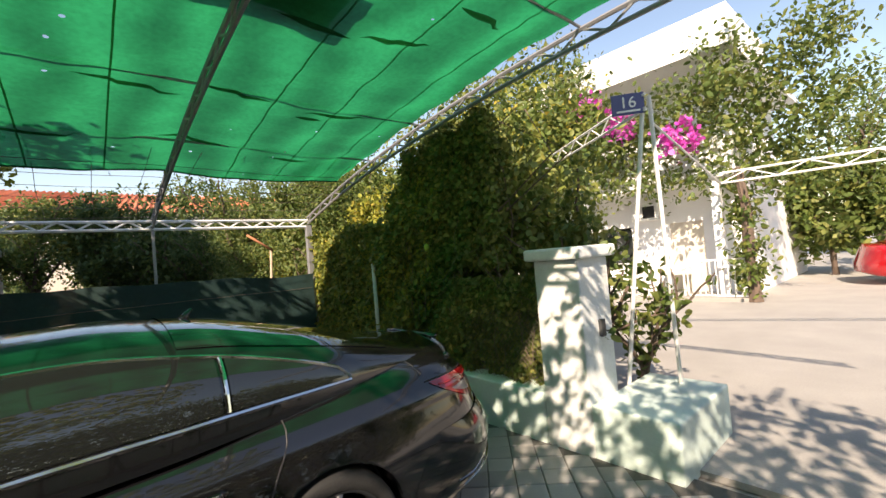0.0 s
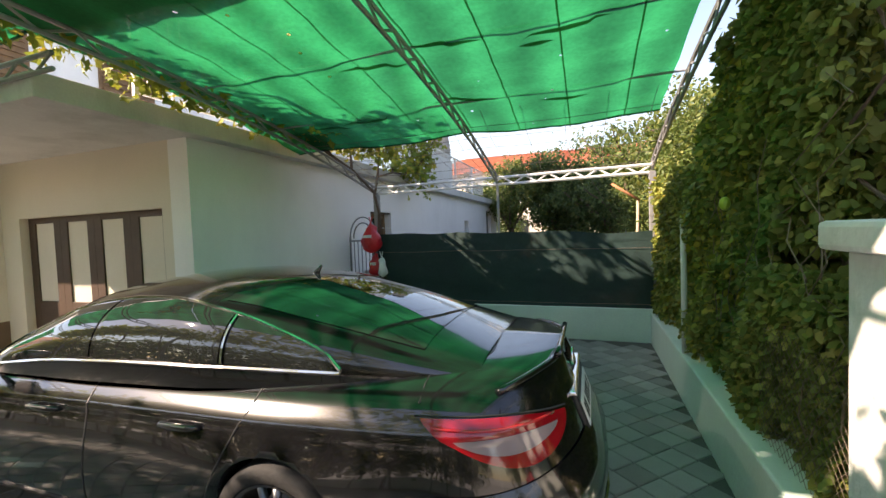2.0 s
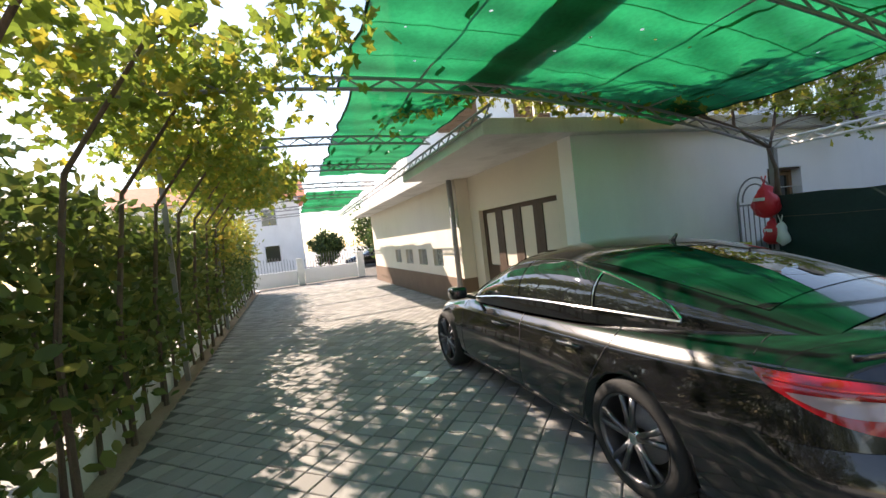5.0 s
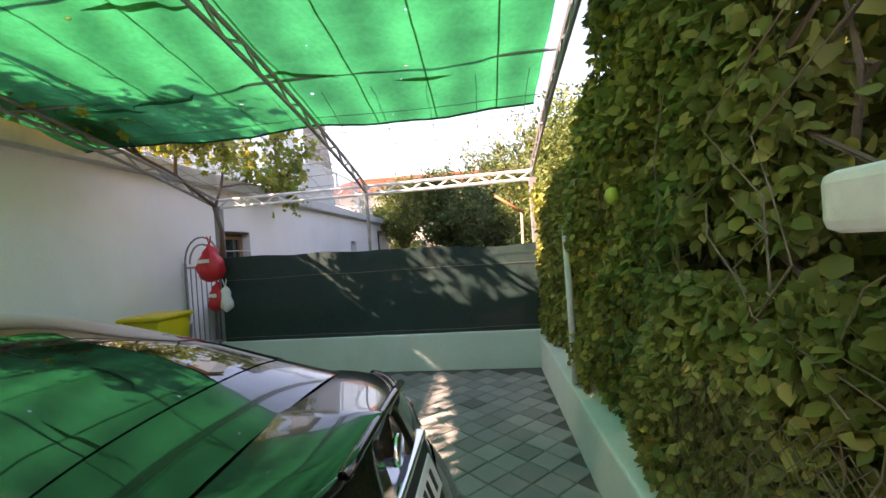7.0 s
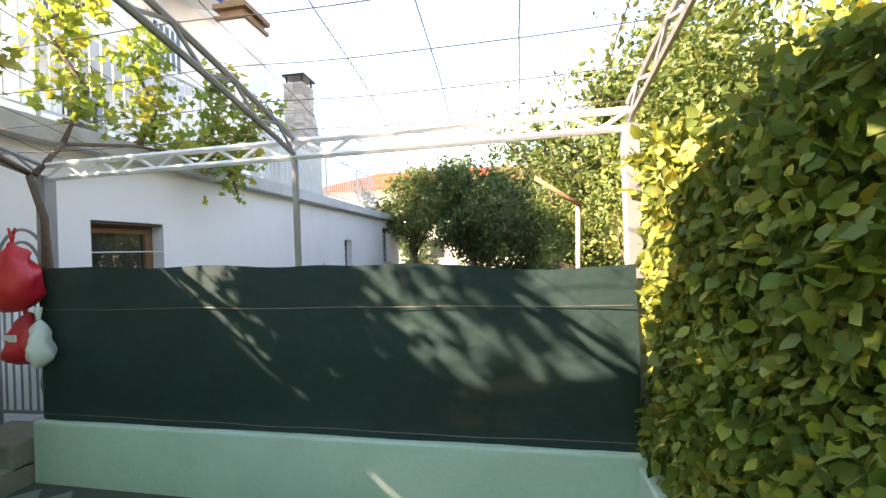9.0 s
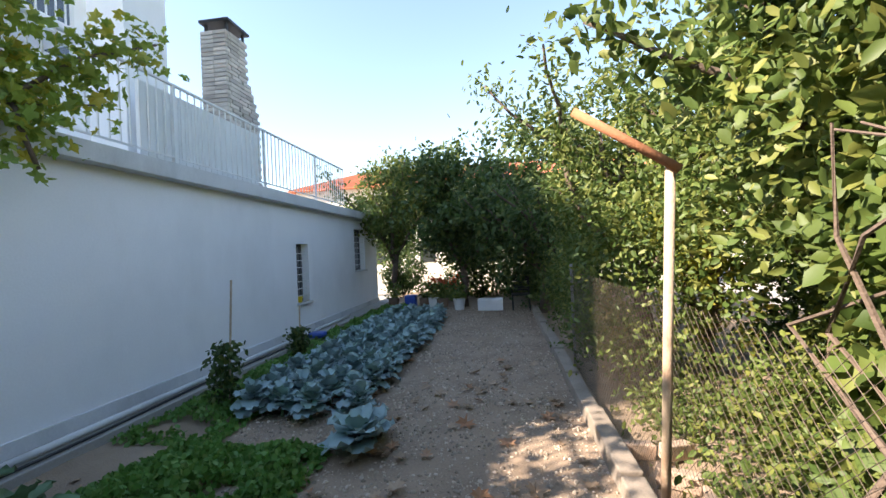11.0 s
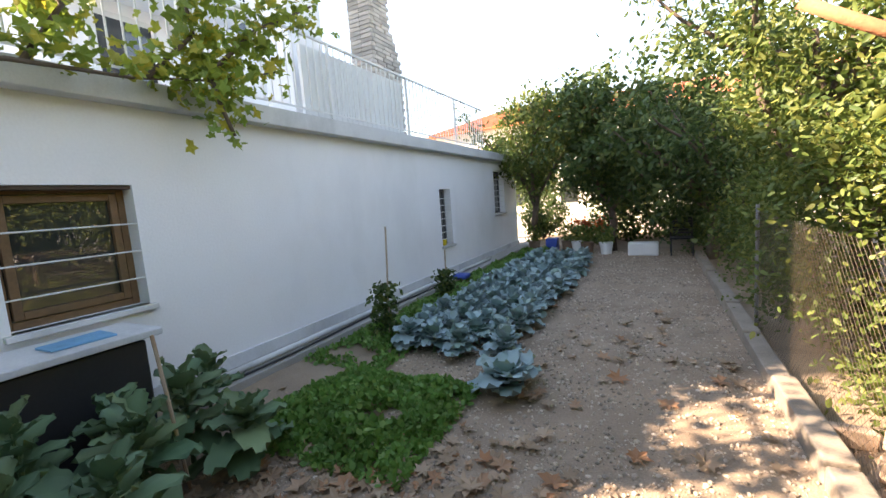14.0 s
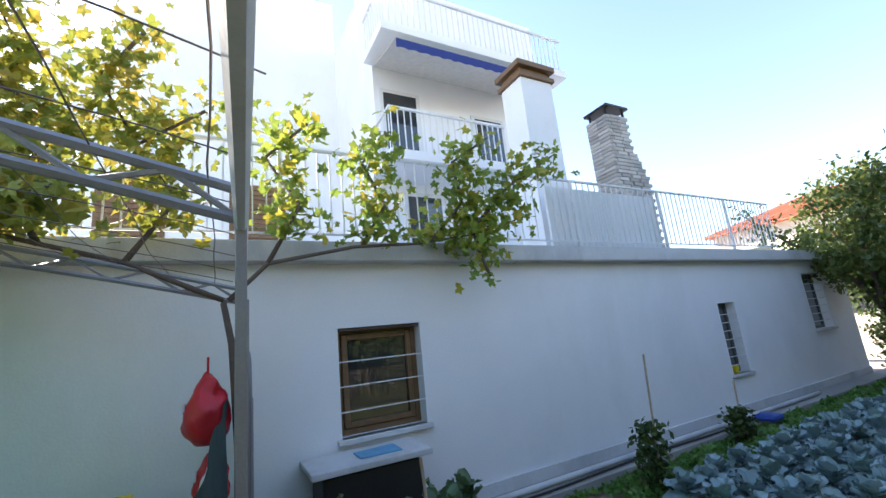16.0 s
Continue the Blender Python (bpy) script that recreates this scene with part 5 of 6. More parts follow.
# hedge of climbers along the drive
dh = thing("drive_hedge", -9, -2.2, 0.0, "leafy climber hedge along the low wall of the drive", "hedge")
c = np.concatenate([clumps(rng, (-17.5, -2.5, 0.45), (3.4, -1.85, 2.35), 2000, 16, 0.13), clumps(rng, (-2.5, -3.4, 0.4), (4.5, -2.3, 3.0), 420, 16, 0.2)])
wleaves("leaves", c, 0.13, BUSH_LEAF, dh, seed=12)
c = clumps(rng, (-17.5, -2.4, 1.6), (-7, -1.7, 2.9), 260, 14, 0.16)
wleaves("yellow_leaves", c, 0.14, YELLOW_LEAF, dh, label="yellow autumn leaves", seed=13)
bm = bmesh.new()
for k in range(34):
    x = -17 + k * 0.6
    tube(bm, [(x, -1.93, 0.0), (x + rnd.uniform(-0.15, 0.15), -1.95, 0.5), (x + rnd.uniform(-0.2, 0.2), -2.05, 1.3)], [0.025, 0.02, 0.012], 6)
wpart("stems", bm, BARK, dh)
tagged(part("wall_low_south", boxes((-18, 3.0, -2.12, -1.97, -0.05, 0.3), bevel=0.01), PLASTER), "low whitewashed wall under the hedge along the drive", "wall", kind="structure")
tagged(part("planting_strip", boxes((-18, 3.0, -1.96, -1.76, -0.05, 0.01)), SOIL), "narrow strip of soil along the low wall", "soil", kind="structure")


# ---- kitchen garden ----
def blade(length, width, wave, cup, n=7, m=4):
    """A broad leaf blade with a rib, wavy rim and a bend; it grows along +x from the origin."""
    bm = bmesh.new()
    rows = []
    for i in range(n + 1):
        t = i / n
        w = width * 0.5 * (0.12 + 1.0 * math.sin(math.pi * min(1, 0.08 + t * 0.86)) ** 0.7)
        row = []
        for j in range(-m, m + 1):
            s = j / m
            z = cup * (t ** 1.6) * -length + 0.12 * width * s * s + wave * math.sin(t * 17 + s * 9) * abs(s) ** 1.5
            row.append(bm.verts.new((t * length, s * w * (1 + 0.08 * math.sin(t * 23)), z)))
        rows.append(row)
    for a, b in zip(rows, rows[1:]):
        for j in range(2 * m):
            bm.faces.new((a[j], b[j], b[j + 1], a[j + 1]))
    return bm


CAB_MESH = [mesh_of("leaf", blade(0.25, 0.21, 0.02, c), CABBAGE_LEAF) for c in (0.1, 0.3, 0.5)]
KALE_MESH = [mesh_of("leaf", blade(0.32, 0.22, 0.03, c), KALE_LEAF) for c in (0.15, 0.4, 0.7)]


def plant(name, meshes, x, y, z, leaves, tilt, stem_h, label, scale, seed, stem_mat):
    rnd = random.Random(seed)
    p = thing(name, x, y, z, label, "plant", turn=rnd.uniform(0, 360))
    bm = bmesh.new()
    tube(bm, [(0, 0, -0.03), (0.01, 0, stem_h * 0.5), (0, 0.01, stem_h)], [0.018, 0.015, 0.012], 7)
    part("stem", bm, stem_mat, p)
    for k in range(leaves):
        o = new("leaf", meshes[k % len(meshes)])
        o.parent = p
        f = k / leaves
        s = scale * (1.0 - 0.45 * f) * rnd.uniform(0.85, 1.15)
        o.matrix_basis = pose(0, 0, stem_h * (0.35 + 0.65 * f), 0, -(tilt[0] + (tilt[1] - tilt[0]) * f) + rnd.uniform(-8, 8), k * 137.5) @ Matrix.Diagonal((s, s, s, 1))
    return p


cab = [plant("cabbage", CAB_MESH, -40, -40 - k, 0, 20, (0, 78), 0.26, "blue-green cabbage with broad waxy leaves", 1.0, k, KALE_LEAF) for k in range(3)]
rc = random.Random(8)
spots = []
for i in range(18):
    for j in range(4):
        spots.append((-0.45 + j * 0.37 + rc.uniform(-0.08, 0.08), 10.6 + i * 0.37 + rc.uniform(-0.08, 0.08)))
for k, (x, y) in enumerate(spots):
    m = pose(x, y, 0.07, rc.uniform(-6, 6), rc.uniform(-6, 6), rc.uniform(0, 360))
    if k < 3:
        cab[k].matrix_basis = m
        tagged(cab[k], group="cabbages in the bed")
    else:
        copy_thing(cab[k % 3], m)
big = plant("cabbage", CAB_MESH, 0.97, 9.95, 0.06, 15, (10, 75), 0.16, "large loose cabbage at the edge of the bed", 1.45, 77, KALE_LEAF)
for k, (x, y, h) in enumerate(((-0.95, 7.35, 0.62), (-0.55, 7.75, 0.55), (-0.15, 7.45, 0.5), (-0.75, 8.15, 0.6), (-1.15, 7.9, 0.45), (-0.35, 8.3, 0.38), (-1.2, 8.6, 0.5), (-0.35, 7.1, 0.55), (0.1, 7.15, 0.45), (-1.25, 7.15, 0.4))):
    plant("kale", KALE_MESH, x, y, 0.05, 17, (5, 78), h * 1.15, "tall dark green kale with ribbed leaves", 0.9 + 0.12 * (k % 2), 100 + k, KALE_LEAF)


def herb_bed(name, x0, x1, y0, y1, top, label, seed, count):
    bed = thing(name, (x0 + x1) / 2, (y0 + y1) / 2, 0.05, label, "herbs", kind="stuff")
    r = np.random.default_rng(seed)
    x, y = r.uniform(x0, x1, count), r.uniform(y0, y1, count)
    edge = np.minimum(np.minimum(x - x0, x1 - x), np.minimum(y - y0, y1 - y)) / 0.25
    z = 0.06 + top * np.clip(edge, 0.2, 1) * r.random(count) ** 0.6 * (0.7 + 0.3 * np.sin(x * 7 + y * 5))
    keep = np.array([noise.noise((a * 2.2, b * 2.2, seed)) > -0.3 for a, b in zip(x, y)])
    wleaves("leaves", np.stack([x, y, z], 1)[keep], 0.05, HERB_LEAF, bed, aim=(0, 0, 0.6), spread=0.8, slim=0.9, seed=seed)


herb_bed("parsley_bed", -0.85, 0.75, 8.45, 9.9, 0.2, "bright green parsley growing thickly in the bed", 61, 9000)
herb_bed("celery_bed", -1.5, -0.5, 12.2, 19.0, 0.22, "bright green leafy herbs beside the cabbages", 62, 11000)
herb_bed("weed_patch", -1.5, -0.4, 9.9, 12.2, 0.14, "low green weeds and grass by the concrete strip", 63, 4500)

# supports
for x, y, top, lean in ((-0.95, 10.9, 1.52, 0.05), (-1.15, 13.0, 0.95, 0.02), (-0.55, 8.0, 1.1, -0.06), (-1.0, 7.2, 0.8, 0.02)):
    tagged(part("garden_stake", rods(((x, y, 0.0), (x + lean, y + lean, top), 0.012), n=7), RUST_POLE if top > 0.9 else DARK_STEEL), "thin weathered stake stuck in the bed", "stake", "garden stakes")
for x, y, h in ((-0.95, 10.85, 0.75), (-1.1, 12.9, 0.55)):
    tb = thing("tomato_plant", x, y, 0.05, "thin staked vegetable plant with small leaves", "plant", "staked plants")
    r = np.random.default_rng(int(y * 10))
    leaf_cloud("leaves", np.stack([r.normal(0, 0.09, 420), r.normal(0, 0.09, 420), r.uniform(0.05, h, 420)], 1), 0.08, TREE_LEAF, tb, slim=0.6)

# fallen leaves and stones on the soil
def star_leaf(bm, m, r, rnd):
    pts = []
    curl = rnd.uniform(0.1, 0.55)
    for k in range(14):
        a = k * math.tau / 14
        q = r * (1.05 if k % 2 == 0 else 0.58) * rnd.uniform(0.8, 1.2) * (0.45 if k == 7 else 1)
        pts.append(bm.verts.new(m @ Vector((q * math.cos(a), q * math.sin(a), curl * q * abs(math.sin(a + 0.4)) + rnd.uniform(0, 0.2) * r))))
    c = bm.verts.new(m @ Vector((0, 0, 0)))
    for k in range(14):
        bm.faces.new((c, pts[k], pts[(k + 1) % 14]))


fl = thing("fallen_leaves", 1.0, 8.6, 0.05, "dry curled vine leaves scattered over the soil", "leaves")
rl = random.Random(17)
leaf_meshes = []
for k in range(8):
    bm = bmesh.new()
    star_leaf(bm, Matrix.Identity(4), 0.066, rl)
    leaf_meshes.append(mesh_of("dry_leaf", bm, DRY_LEAF, False))
for k in range(330):
    if rl.random() < 0.75:
        x, y = rl.gauss(0.6, 0.8), rl.gauss(8.2, 0.55)
    else:
        x, y = rl.uniform(0.3, 2.9), rl.uniform(7.0, 13)
    if y < 6.95 or x < -1.4 or x > 3.0:
        continue
    o = new("dry_leaf", leaf_meshes[k % 8])
    o.parent = fl
    o.matrix_parent_inverse = fl.matrix_basis.inverted()
    s = rl.uniform(0.55, 1.5)
    o.matrix_basis = pose(x, y, 0.07, rl.uniform(-14, 14), rl.uniform(-14, 14), rl.uniform(0, 360)) @ Matrix.Diagonal((s, s, s, 1))
r = np.random.default_rng(93)
n_ = 800
lx, ly = r.normal(0.35, 0.75, n_), r.normal(8.1, 0.5, n_)
ok = (ly > 6.9) & (lx > -1.5) & (lx < 2.9)
litter = thing("leaf_litter", 0.4, 8.1, 0.05, "crumbled brown leaf litter on the soil", "leaves", kind="stuff")
lobed_leaves("litter", np.stack([lx, ly, r.uniform(0.05, 0.085, n_)], 1)[ok], 0.085, DRY_LEAF, litter, lie=0.85, seed=94)
crumb = bmesh.new()
bmesh.ops.create_icosphere(crumb, subdivisions=1, radius=1)
cv = np.array([v.co[:] for v in crumb.verts])
cf = np.array([[v.index for v in f.verts] for f in crumb.faces])
crumb.free()
r = np.random.default_rng(90)
n_ = 32000
pos = np.stack([r.uniform(-0.4, 3.0, n_), 6.9 + 12 * r.random(n_) ** 2.0, np.full(n_, 0.06)], 1)
siz = (0.004 + 0.017 * r.random(n_) ** 3)[:, None, None]
allv = (cv[None] * siz * r.uniform(0.6, 1.3, (n_, 1, 3)) + pos[:, None]).reshape(-1, 3)
zz = np.array([0.05 + 0.03 * noise.noise((a * 1.3, b * 1.3, 0)) for a, b in pos[:, :2]])
allv = allv.reshape(n_, -1, 3)
allv[:, :, 2] += (zz - 0.06)[:, None]
allf = (cf[None] + (np.arange(n_) * len(cv))[:, None, None]).reshape(-1, 3)
STONE = material("soil_crumbs", (0.42, 0.34, 0.26), 0.95, 0.2, 3, 60, 0.2, rand=0.5)
tagged(raw("soil_crumbs", allv.reshape(-1, 3).tolist(), allf.tolist(), STONE), "small stones and dry crumbs on the soil", "stones", kind="stuff")

# kerb, wire fence and the leaning pole
for k in range(9):
    y = 7.0 + k * 1.2
    bm = boxes((3.0, 3.16, y, y + 1.18, 0.0, 0.17 + 0.02 * (k % 3)), bevel=0.012)
    tagged(part("garden_kerb", bm, KERB), "weathered concrete kerb along the garden path", "kerb", "garden kerbs")
for x, y, a in ((3.25, 9.9, 12), (3.4, 9.5, -15), (3.55, 9.9, 30), (3.3, 9.0, 5), (3.5, 9.2, 70)):
    o = tagged(part("broken_brick", boxes((-0.14, 0.14, -0.05, 0.05, 0, 0.12), bevel=0.01), material("old_brick", (0.5, 0.36, 0.27), 0.9, 0.2, 5, 60, 0.4)), "broken pale red brick lying by the fence", "brick", "loose bricks")
    o.matrix_basis = pose(x, y, 0.06, 0, 8, a)
pole = thing("leaning_pole", 3.12, 8.62, 0.0, "rust-stained pole with a tilted arm on top", "pole")
wpart("upright", rods(((3.1, 8.9, 0.0), (3.13, 8.66, 2.12), 0.025), n=10), RUST_POLE, pole, "", True)
wpart("arm", rods(((3.16, 8.62, 2.1), (2.68, 8.7, 2.45), 0.024), n=10), RUST, pole, "rusty tilted arm", True)
gf = thing("wire_fence", 3.2, 9.5, 0.0, "rusty chain-link fence beside the garden path", "fence")
chain_link(7.0, 12.4, 0.12, 1.45, 3.2, gf, 0.065)
for y in (7.2, 12.4):
    wpart("fence_post", rods(((3.22, y, 0.0), (3.22, y, 1.5), 0.02), n=8), STEEL, gf)

# things by the house wall
bx = thing("water_butt", -1.62, 7.85, 0.05, "black box with a sheet-metal lid under the window", "box")
wpart("body", boxes((-1.9, -1.42, 7.4, 8.3, 0.05, 0.88), bevel=0.02), BLACK_PLASTIC, bx)
wpart("lid", boxes((-1.96, -1.36, 7.3, 8.4, 0.9, 0.955), bevel=0.01), SLAB, bx, "grey sheet lid")
bm = boxes((-1.75, -1.5, 7.75, 8.15, 0.957, 0.975), bevel=0.006)
for v in bm.verts:
    v.co.z += 0.012 * noise.noise(v.co * 14)
tagged(part("blue_rag", bm, material("blue_cloth", (0.15, 0.4, 0.6), 0.9, 0.2, 9, 90, 0.4)), "blue and grey rag on the lid", "rag")
bm = bmesh.new()
tube(bm, [(-1.62 + 0.03 * math.sin(k * 0.8), 8.9 + k * 0.45, 0.165) for k in range(14)], 0.014, 7)
tagged(part("garden_hose", bm, BLACK_PLASTIC, soft=True), "black garden hose along the concrete strip", "hose")
bm = bmesh.new()
tube(bm, [(-1.72, 8.8 + k * 1.0, 0.19) for k in range(9)], 0.035, 8)
tagged(part("drain_pipe", bm, SLAB, soft=True), "pale pipe lying at the foot of the wall", "pipe")
bm = boxes((-1.62, -1.3, 14.2, 14.5, 0.14, 0.25), bevel=0.05)
tagged(part("blue_bag", bm, BLUE_PLASTIC), "crumpled blue bag on the concrete strip", "bag")
# clutter at the far end
tagged(part("white_crate", boxes((1.55, 2.25, 18.0, 18.35, 0.05, 0.38), bevel=0.03), WHITE_PLASTIC), "white plastic crate at the end of the path", "crate")
tagged(part("blue_bin", boxes((-0.75, -0.4, 18.9, 19.2, 0.05, 0.45), bevel=0.03), BLUE_PLASTIC), "small blue plastic bin", "bin")
for k, (x, y) in enumerate(((-1.1, 19.0), (0.2, 18.8), (0.5, 18.5), (1.0, 18.4), (-0.1, 18.9))):
    p_ = thing("garden_pot", x, y, 0.05, "clay or plastic pot with a plant in it", "pot", "pots at the garden end")
    bm = bmesh.new()
    bmesh.ops.create_cone(bm, cap_ends=True, segments=18, radius1=0.13, radius2=0.18, depth=0.32, matrix=Matrix.Translation((0, 0, 0.16)))
    part("pot", bm, WHITE_PLASTIC if k % 2 else BROWN, p_)
    r = np.random.default_rng(k)
    leaf_cloud("foliage", np.stack([r.normal(0, 0.13, 160), r.normal(0, 0.13, 160), 0.35 + r.random(160) * 0.4], 1), 0.1, BUSH_LEAF, p_)
chair = thing("stacked_chair", 2.75, 18.2, 0.05, "dark plastic garden chair leaning at the path end", "chair")
part("seat", boxes((-0.25, 0.25, -0.22, 0.22, 0.4, 0.44), bevel=0.01), BLACK_PLASTIC, chair)
for k in range(6):
    part("back_slat", boxes((-0.25, 0.25, 0.2, 0.23, 0.5 + k * 0.07, 0.55 + k * 0.07)), BLACK_PLASTIC, chair)
for x in (-0.23, 0.23):
    for y in (-0.2, 0.2):
        part("leg", rods(((x, y, 0), (x, y, 0.9 if y > 0 else 0.42), 0.018)), BLACK_PLASTIC, chair)


# ---- small things round the carport ----
# arched gate and steps
gate = thing("arched_gate", -1.7, 6.85, 0.34, "grey steel garden gate with an arched top", "gate")
gx0, gx1, gy = -1.97, -1.42, 6.86
for x in (gx0, gx1):
    wpart("gate_frame", rods(((x, gy, 0.34), (x, gy, 1.62), 0.02)), STEEL, gate)
for z in (0.45, 1.55):
    wpart("gate_frame", rods(((gx0, gy, z), (gx1, gy, z), 0.015)), STEEL, gate)
for k in range(6):
    x = gx0 + (gx1 - gx0) * (k + 1) / 7
    wpart("bar", rods(((x, gy, 0.45), (x, gy, 1.55), 0.009), n=6), STEEL, gate)
for rad in (0.275, 0.2):
    bm = bmesh.new()
    tube(bm, [((gx0 + gx1) / 2 - rad * math.cos(a), gy, 1.6 + rad * 1.4 * math.sin(a)) for a in np.linspace(0, math.pi, 16)], 0.013, 6)
    wpart("arch", bm, STEEL, gate)
for k, (y0, y1, z) in enumerate(((6.15, 6.5, 0.17), (6.5, 6.95, 0.34))):
    tagged(part("garden_step", boxes((-1.98, -1.37, y0, y1 if k else 6.95, -0.05 + 0.17 * k + (0.004 if k else 0), z), bevel=0.015), KERB), "dark worn concrete step up to the gate", "step", "steps to the gate")

# bins
def wheelie(x, y, h, mat, label, name="refuse_bin"):
    b = thing(name, x, y, 0.0, label, "bin")
    bm = boxes((-0.24, 0.24, -0.26, 0.26, 0.06, h), bevel=0.03)
    for v in bm.verts:
        f = 0.82 + 0.18 * v.co.z / h
        v.co.x, v.co.y = v.co.x * f, v.co.y * f
    part("body", bm, mat, b, "", True)
    part("lid", boxes((-0.27, 0.27, -0.3, 0.29, h, h + 0.05), bevel=0.02), mat, b)
    part("handle", rods(((-0.2, 0.31, h - 0.02), (0.2, 0.31, h - 0.02), 0.015)), mat, b)
    for s in (-0.2, 0.2):
        bm = bmesh.new()
        bmesh.ops.create_cone(bm, cap_ends=True, segments=18, radius1=0.1, radius2=0.1, depth=0.05, matrix=Matrix.Translation((s, 0.22, 0.1)) @ Matrix.Rotation(math.pi / 2, 4, "Y"))
        part("wheel", bm, RUBBER, b)
    part("ribs", boxes(*[(-0.1, 0.1, -0.262, -0.255, 0.4 + k * 0.07, 0.42 + k * 0.07) for k in range(3)]), BLACK_PLASTIC, b, "small dark printed marks")
    return b


wheelie(-1.55, 5.78, 0.97, YELLOW_PLASTIC, "yellow plastic refuse bin beside the house wall")
wheelie(-1.72, 5.1, 0.9, BLACK_PLASTIC, "dark grey refuse bin beside the house wall")
bk = thing("white_bucket", -1.72, 6.3, 0.17, "tall white plastic bucket stack by the steps", "bucket")
part("bucket", lathe(bmesh.new(), [(0.0, 0.0), (0.15, 0.0), (0.18, 0.62), (0.19, 0.62), (0.19, 0.66), (0.17, 0.66)], 24), WHITE_PLASTIC, bk, "", True)
bk.children[0].matrix_basis = Matrix.Rotation(math.pi / 2, 4, "X")


# bags on the corner post
def bag(x, y, z, w, h, mat, label, seed, second=None):
    b = thing("shopping_bag", x, y, z, label, "bag", "bags hung on the post")
    bm = bmesh.new()
    bmesh.ops.create_icosphere(bm, subdivisions=4, radius=1)
    for v in bm.verts:
        t = (v.co.z + 1) / 2
        v.co = Vector((v.co.x * w * (1.1 - 0.78 * t ** 1.5), v.co.y * w * 0.9 * (1.1 - 0.78 * t ** 1.5), v.co.z * h))
        v.co += Vector((1, 1, 0.4)) * 0.03 * noise.noise(v.co * 13 + Vector((seed, 0, 0)))
    o = part("sack", bm, mat, b, "", True)
    part("loop", rods(((0, 0, h * 0.9), (0.03, 0.0, h + 0.1), 0.008), ((0, 0, h * 0.9), (-0.03, 0.0, h + 0.1), 0.008)), mat, b)
    if second:
        part("print", boxes((-w * 0.4, w * 0.4, -w * 0.8, -w * 0.72, 0.0, 0.05)), WHITE_PLASTIC, b, "pale printed bar")
    return b


bag(-1.36, 6.56, 1.6, 0.2, 0.27, RED_PLASTIC, "full bright red plastic bag hanging on the post", 1, True)
bag(-1.32, 6.6, 1.12, 0.14, 0.2, RED_PLASTIC, "red and white plastic bag hanging on the post", 2, True)
bag(-1.2, 6.6, 1.08, 0.11, 0.18, WHITE_PLASTIC, "grey-white plastic bag hanging on the post", 3)

# ---- neighbour's yard ----
nh = thing("neighbour_house", 13.2, 6, 0, "white two-storey house overgrown with climbers", "house")
bm = bmesh.new()
wall_with_holes(bm, "y", 13.2, 0.3, 2.6, 13, 0, 3.1, [(3.6, 4.5, 0.05, 2.1), (5.6, 6.6, 0.9, 2.1)])
wpart("wall", bm, WHITE, nh)
wpart("wall", boxes((13.5, 21, 2.6, 13, 0, 3.1)), WHITE, nh)
wpart("upper_wall", boxes((14.2, 21, 3.2, 13, 3.3, 6.4)), WHITE, nh)
wpart("floor_slab", boxes((12.2, 21, 2.5, 13, 3.1, 3.3), bevel=0.01), WHITE, nh)
wpart("parapet", boxes((12.2, 12.35, 2.5, 13, 3.304, 4.2), (12.35, 14.2, 2.5, 2.65, 3.304, 4.2)), WHITE, nh)
wpart("roof_slab", boxes((12.4, 21.2, 2.4, 13.2, 6.4, 6.6)), WHITE, nh)
wpart("roof_parapet", boxes((12.4, 12.55, 2.4, 9, 6.604, 7.4), (12.55, 16, 2.4, 2.55, 6.604, 7.4)), WHITE, nh)
for y in (2.9, 6.5, 10):
    wpart("column", boxes((12.3, 12.5, y, y + 0.2, 0, 3.1)), WHITE, nh)
d = wpart("door", boxes((13.3, 13.36, 3.6, 4.5, 0.05, 2.1)), CREAM, nh)
wpart("window", boxes((13.3, 13.36, 5.6, 6.6, 0.9, 2.1)), WINDOW, nh)
ac = thing("air_conditioner", 13.05, 5.05, 2.25, "white outdoor air conditioner unit on the wall", "air conditioner")
part("casing", boxes((-0.13, 0.14, -0.4, 0.4, 0, 0.5), bevel=0.02), WHITE_PLASTIC, ac)
part("grille", boxes((-0.15, -0.13, -0.3, 0.05, 0.08, 0.42), bevel=0.01), BLACK_PLASTIC, ac)


def porch_rail(y0, y1, x):
    r_ = thing("porch_railing", x, y0, 0, "white painted porch railing with upright bars", "railing", "porch railings")
    wpart("top_rail", boxes((x - 0.02, x + 0.02, y0, y1, 1.0, 1.05)), WHITE_STEEL, r_)
    wpart("bottom_rail", boxes((x - 0.02, x + 0.02, y0, y1, 0.12, 0.16)), WHITE_STEEL, r_)
    for y in np.arange(y0, y1 + 0.01, 0.13):
        wpart("baluster", boxes((x - 0.012, x + 0.012, y, y + 0.024, 0.0 if y < y0 + 0.1 else 0.16, 1.0)), WHITE_STEEL, r_)


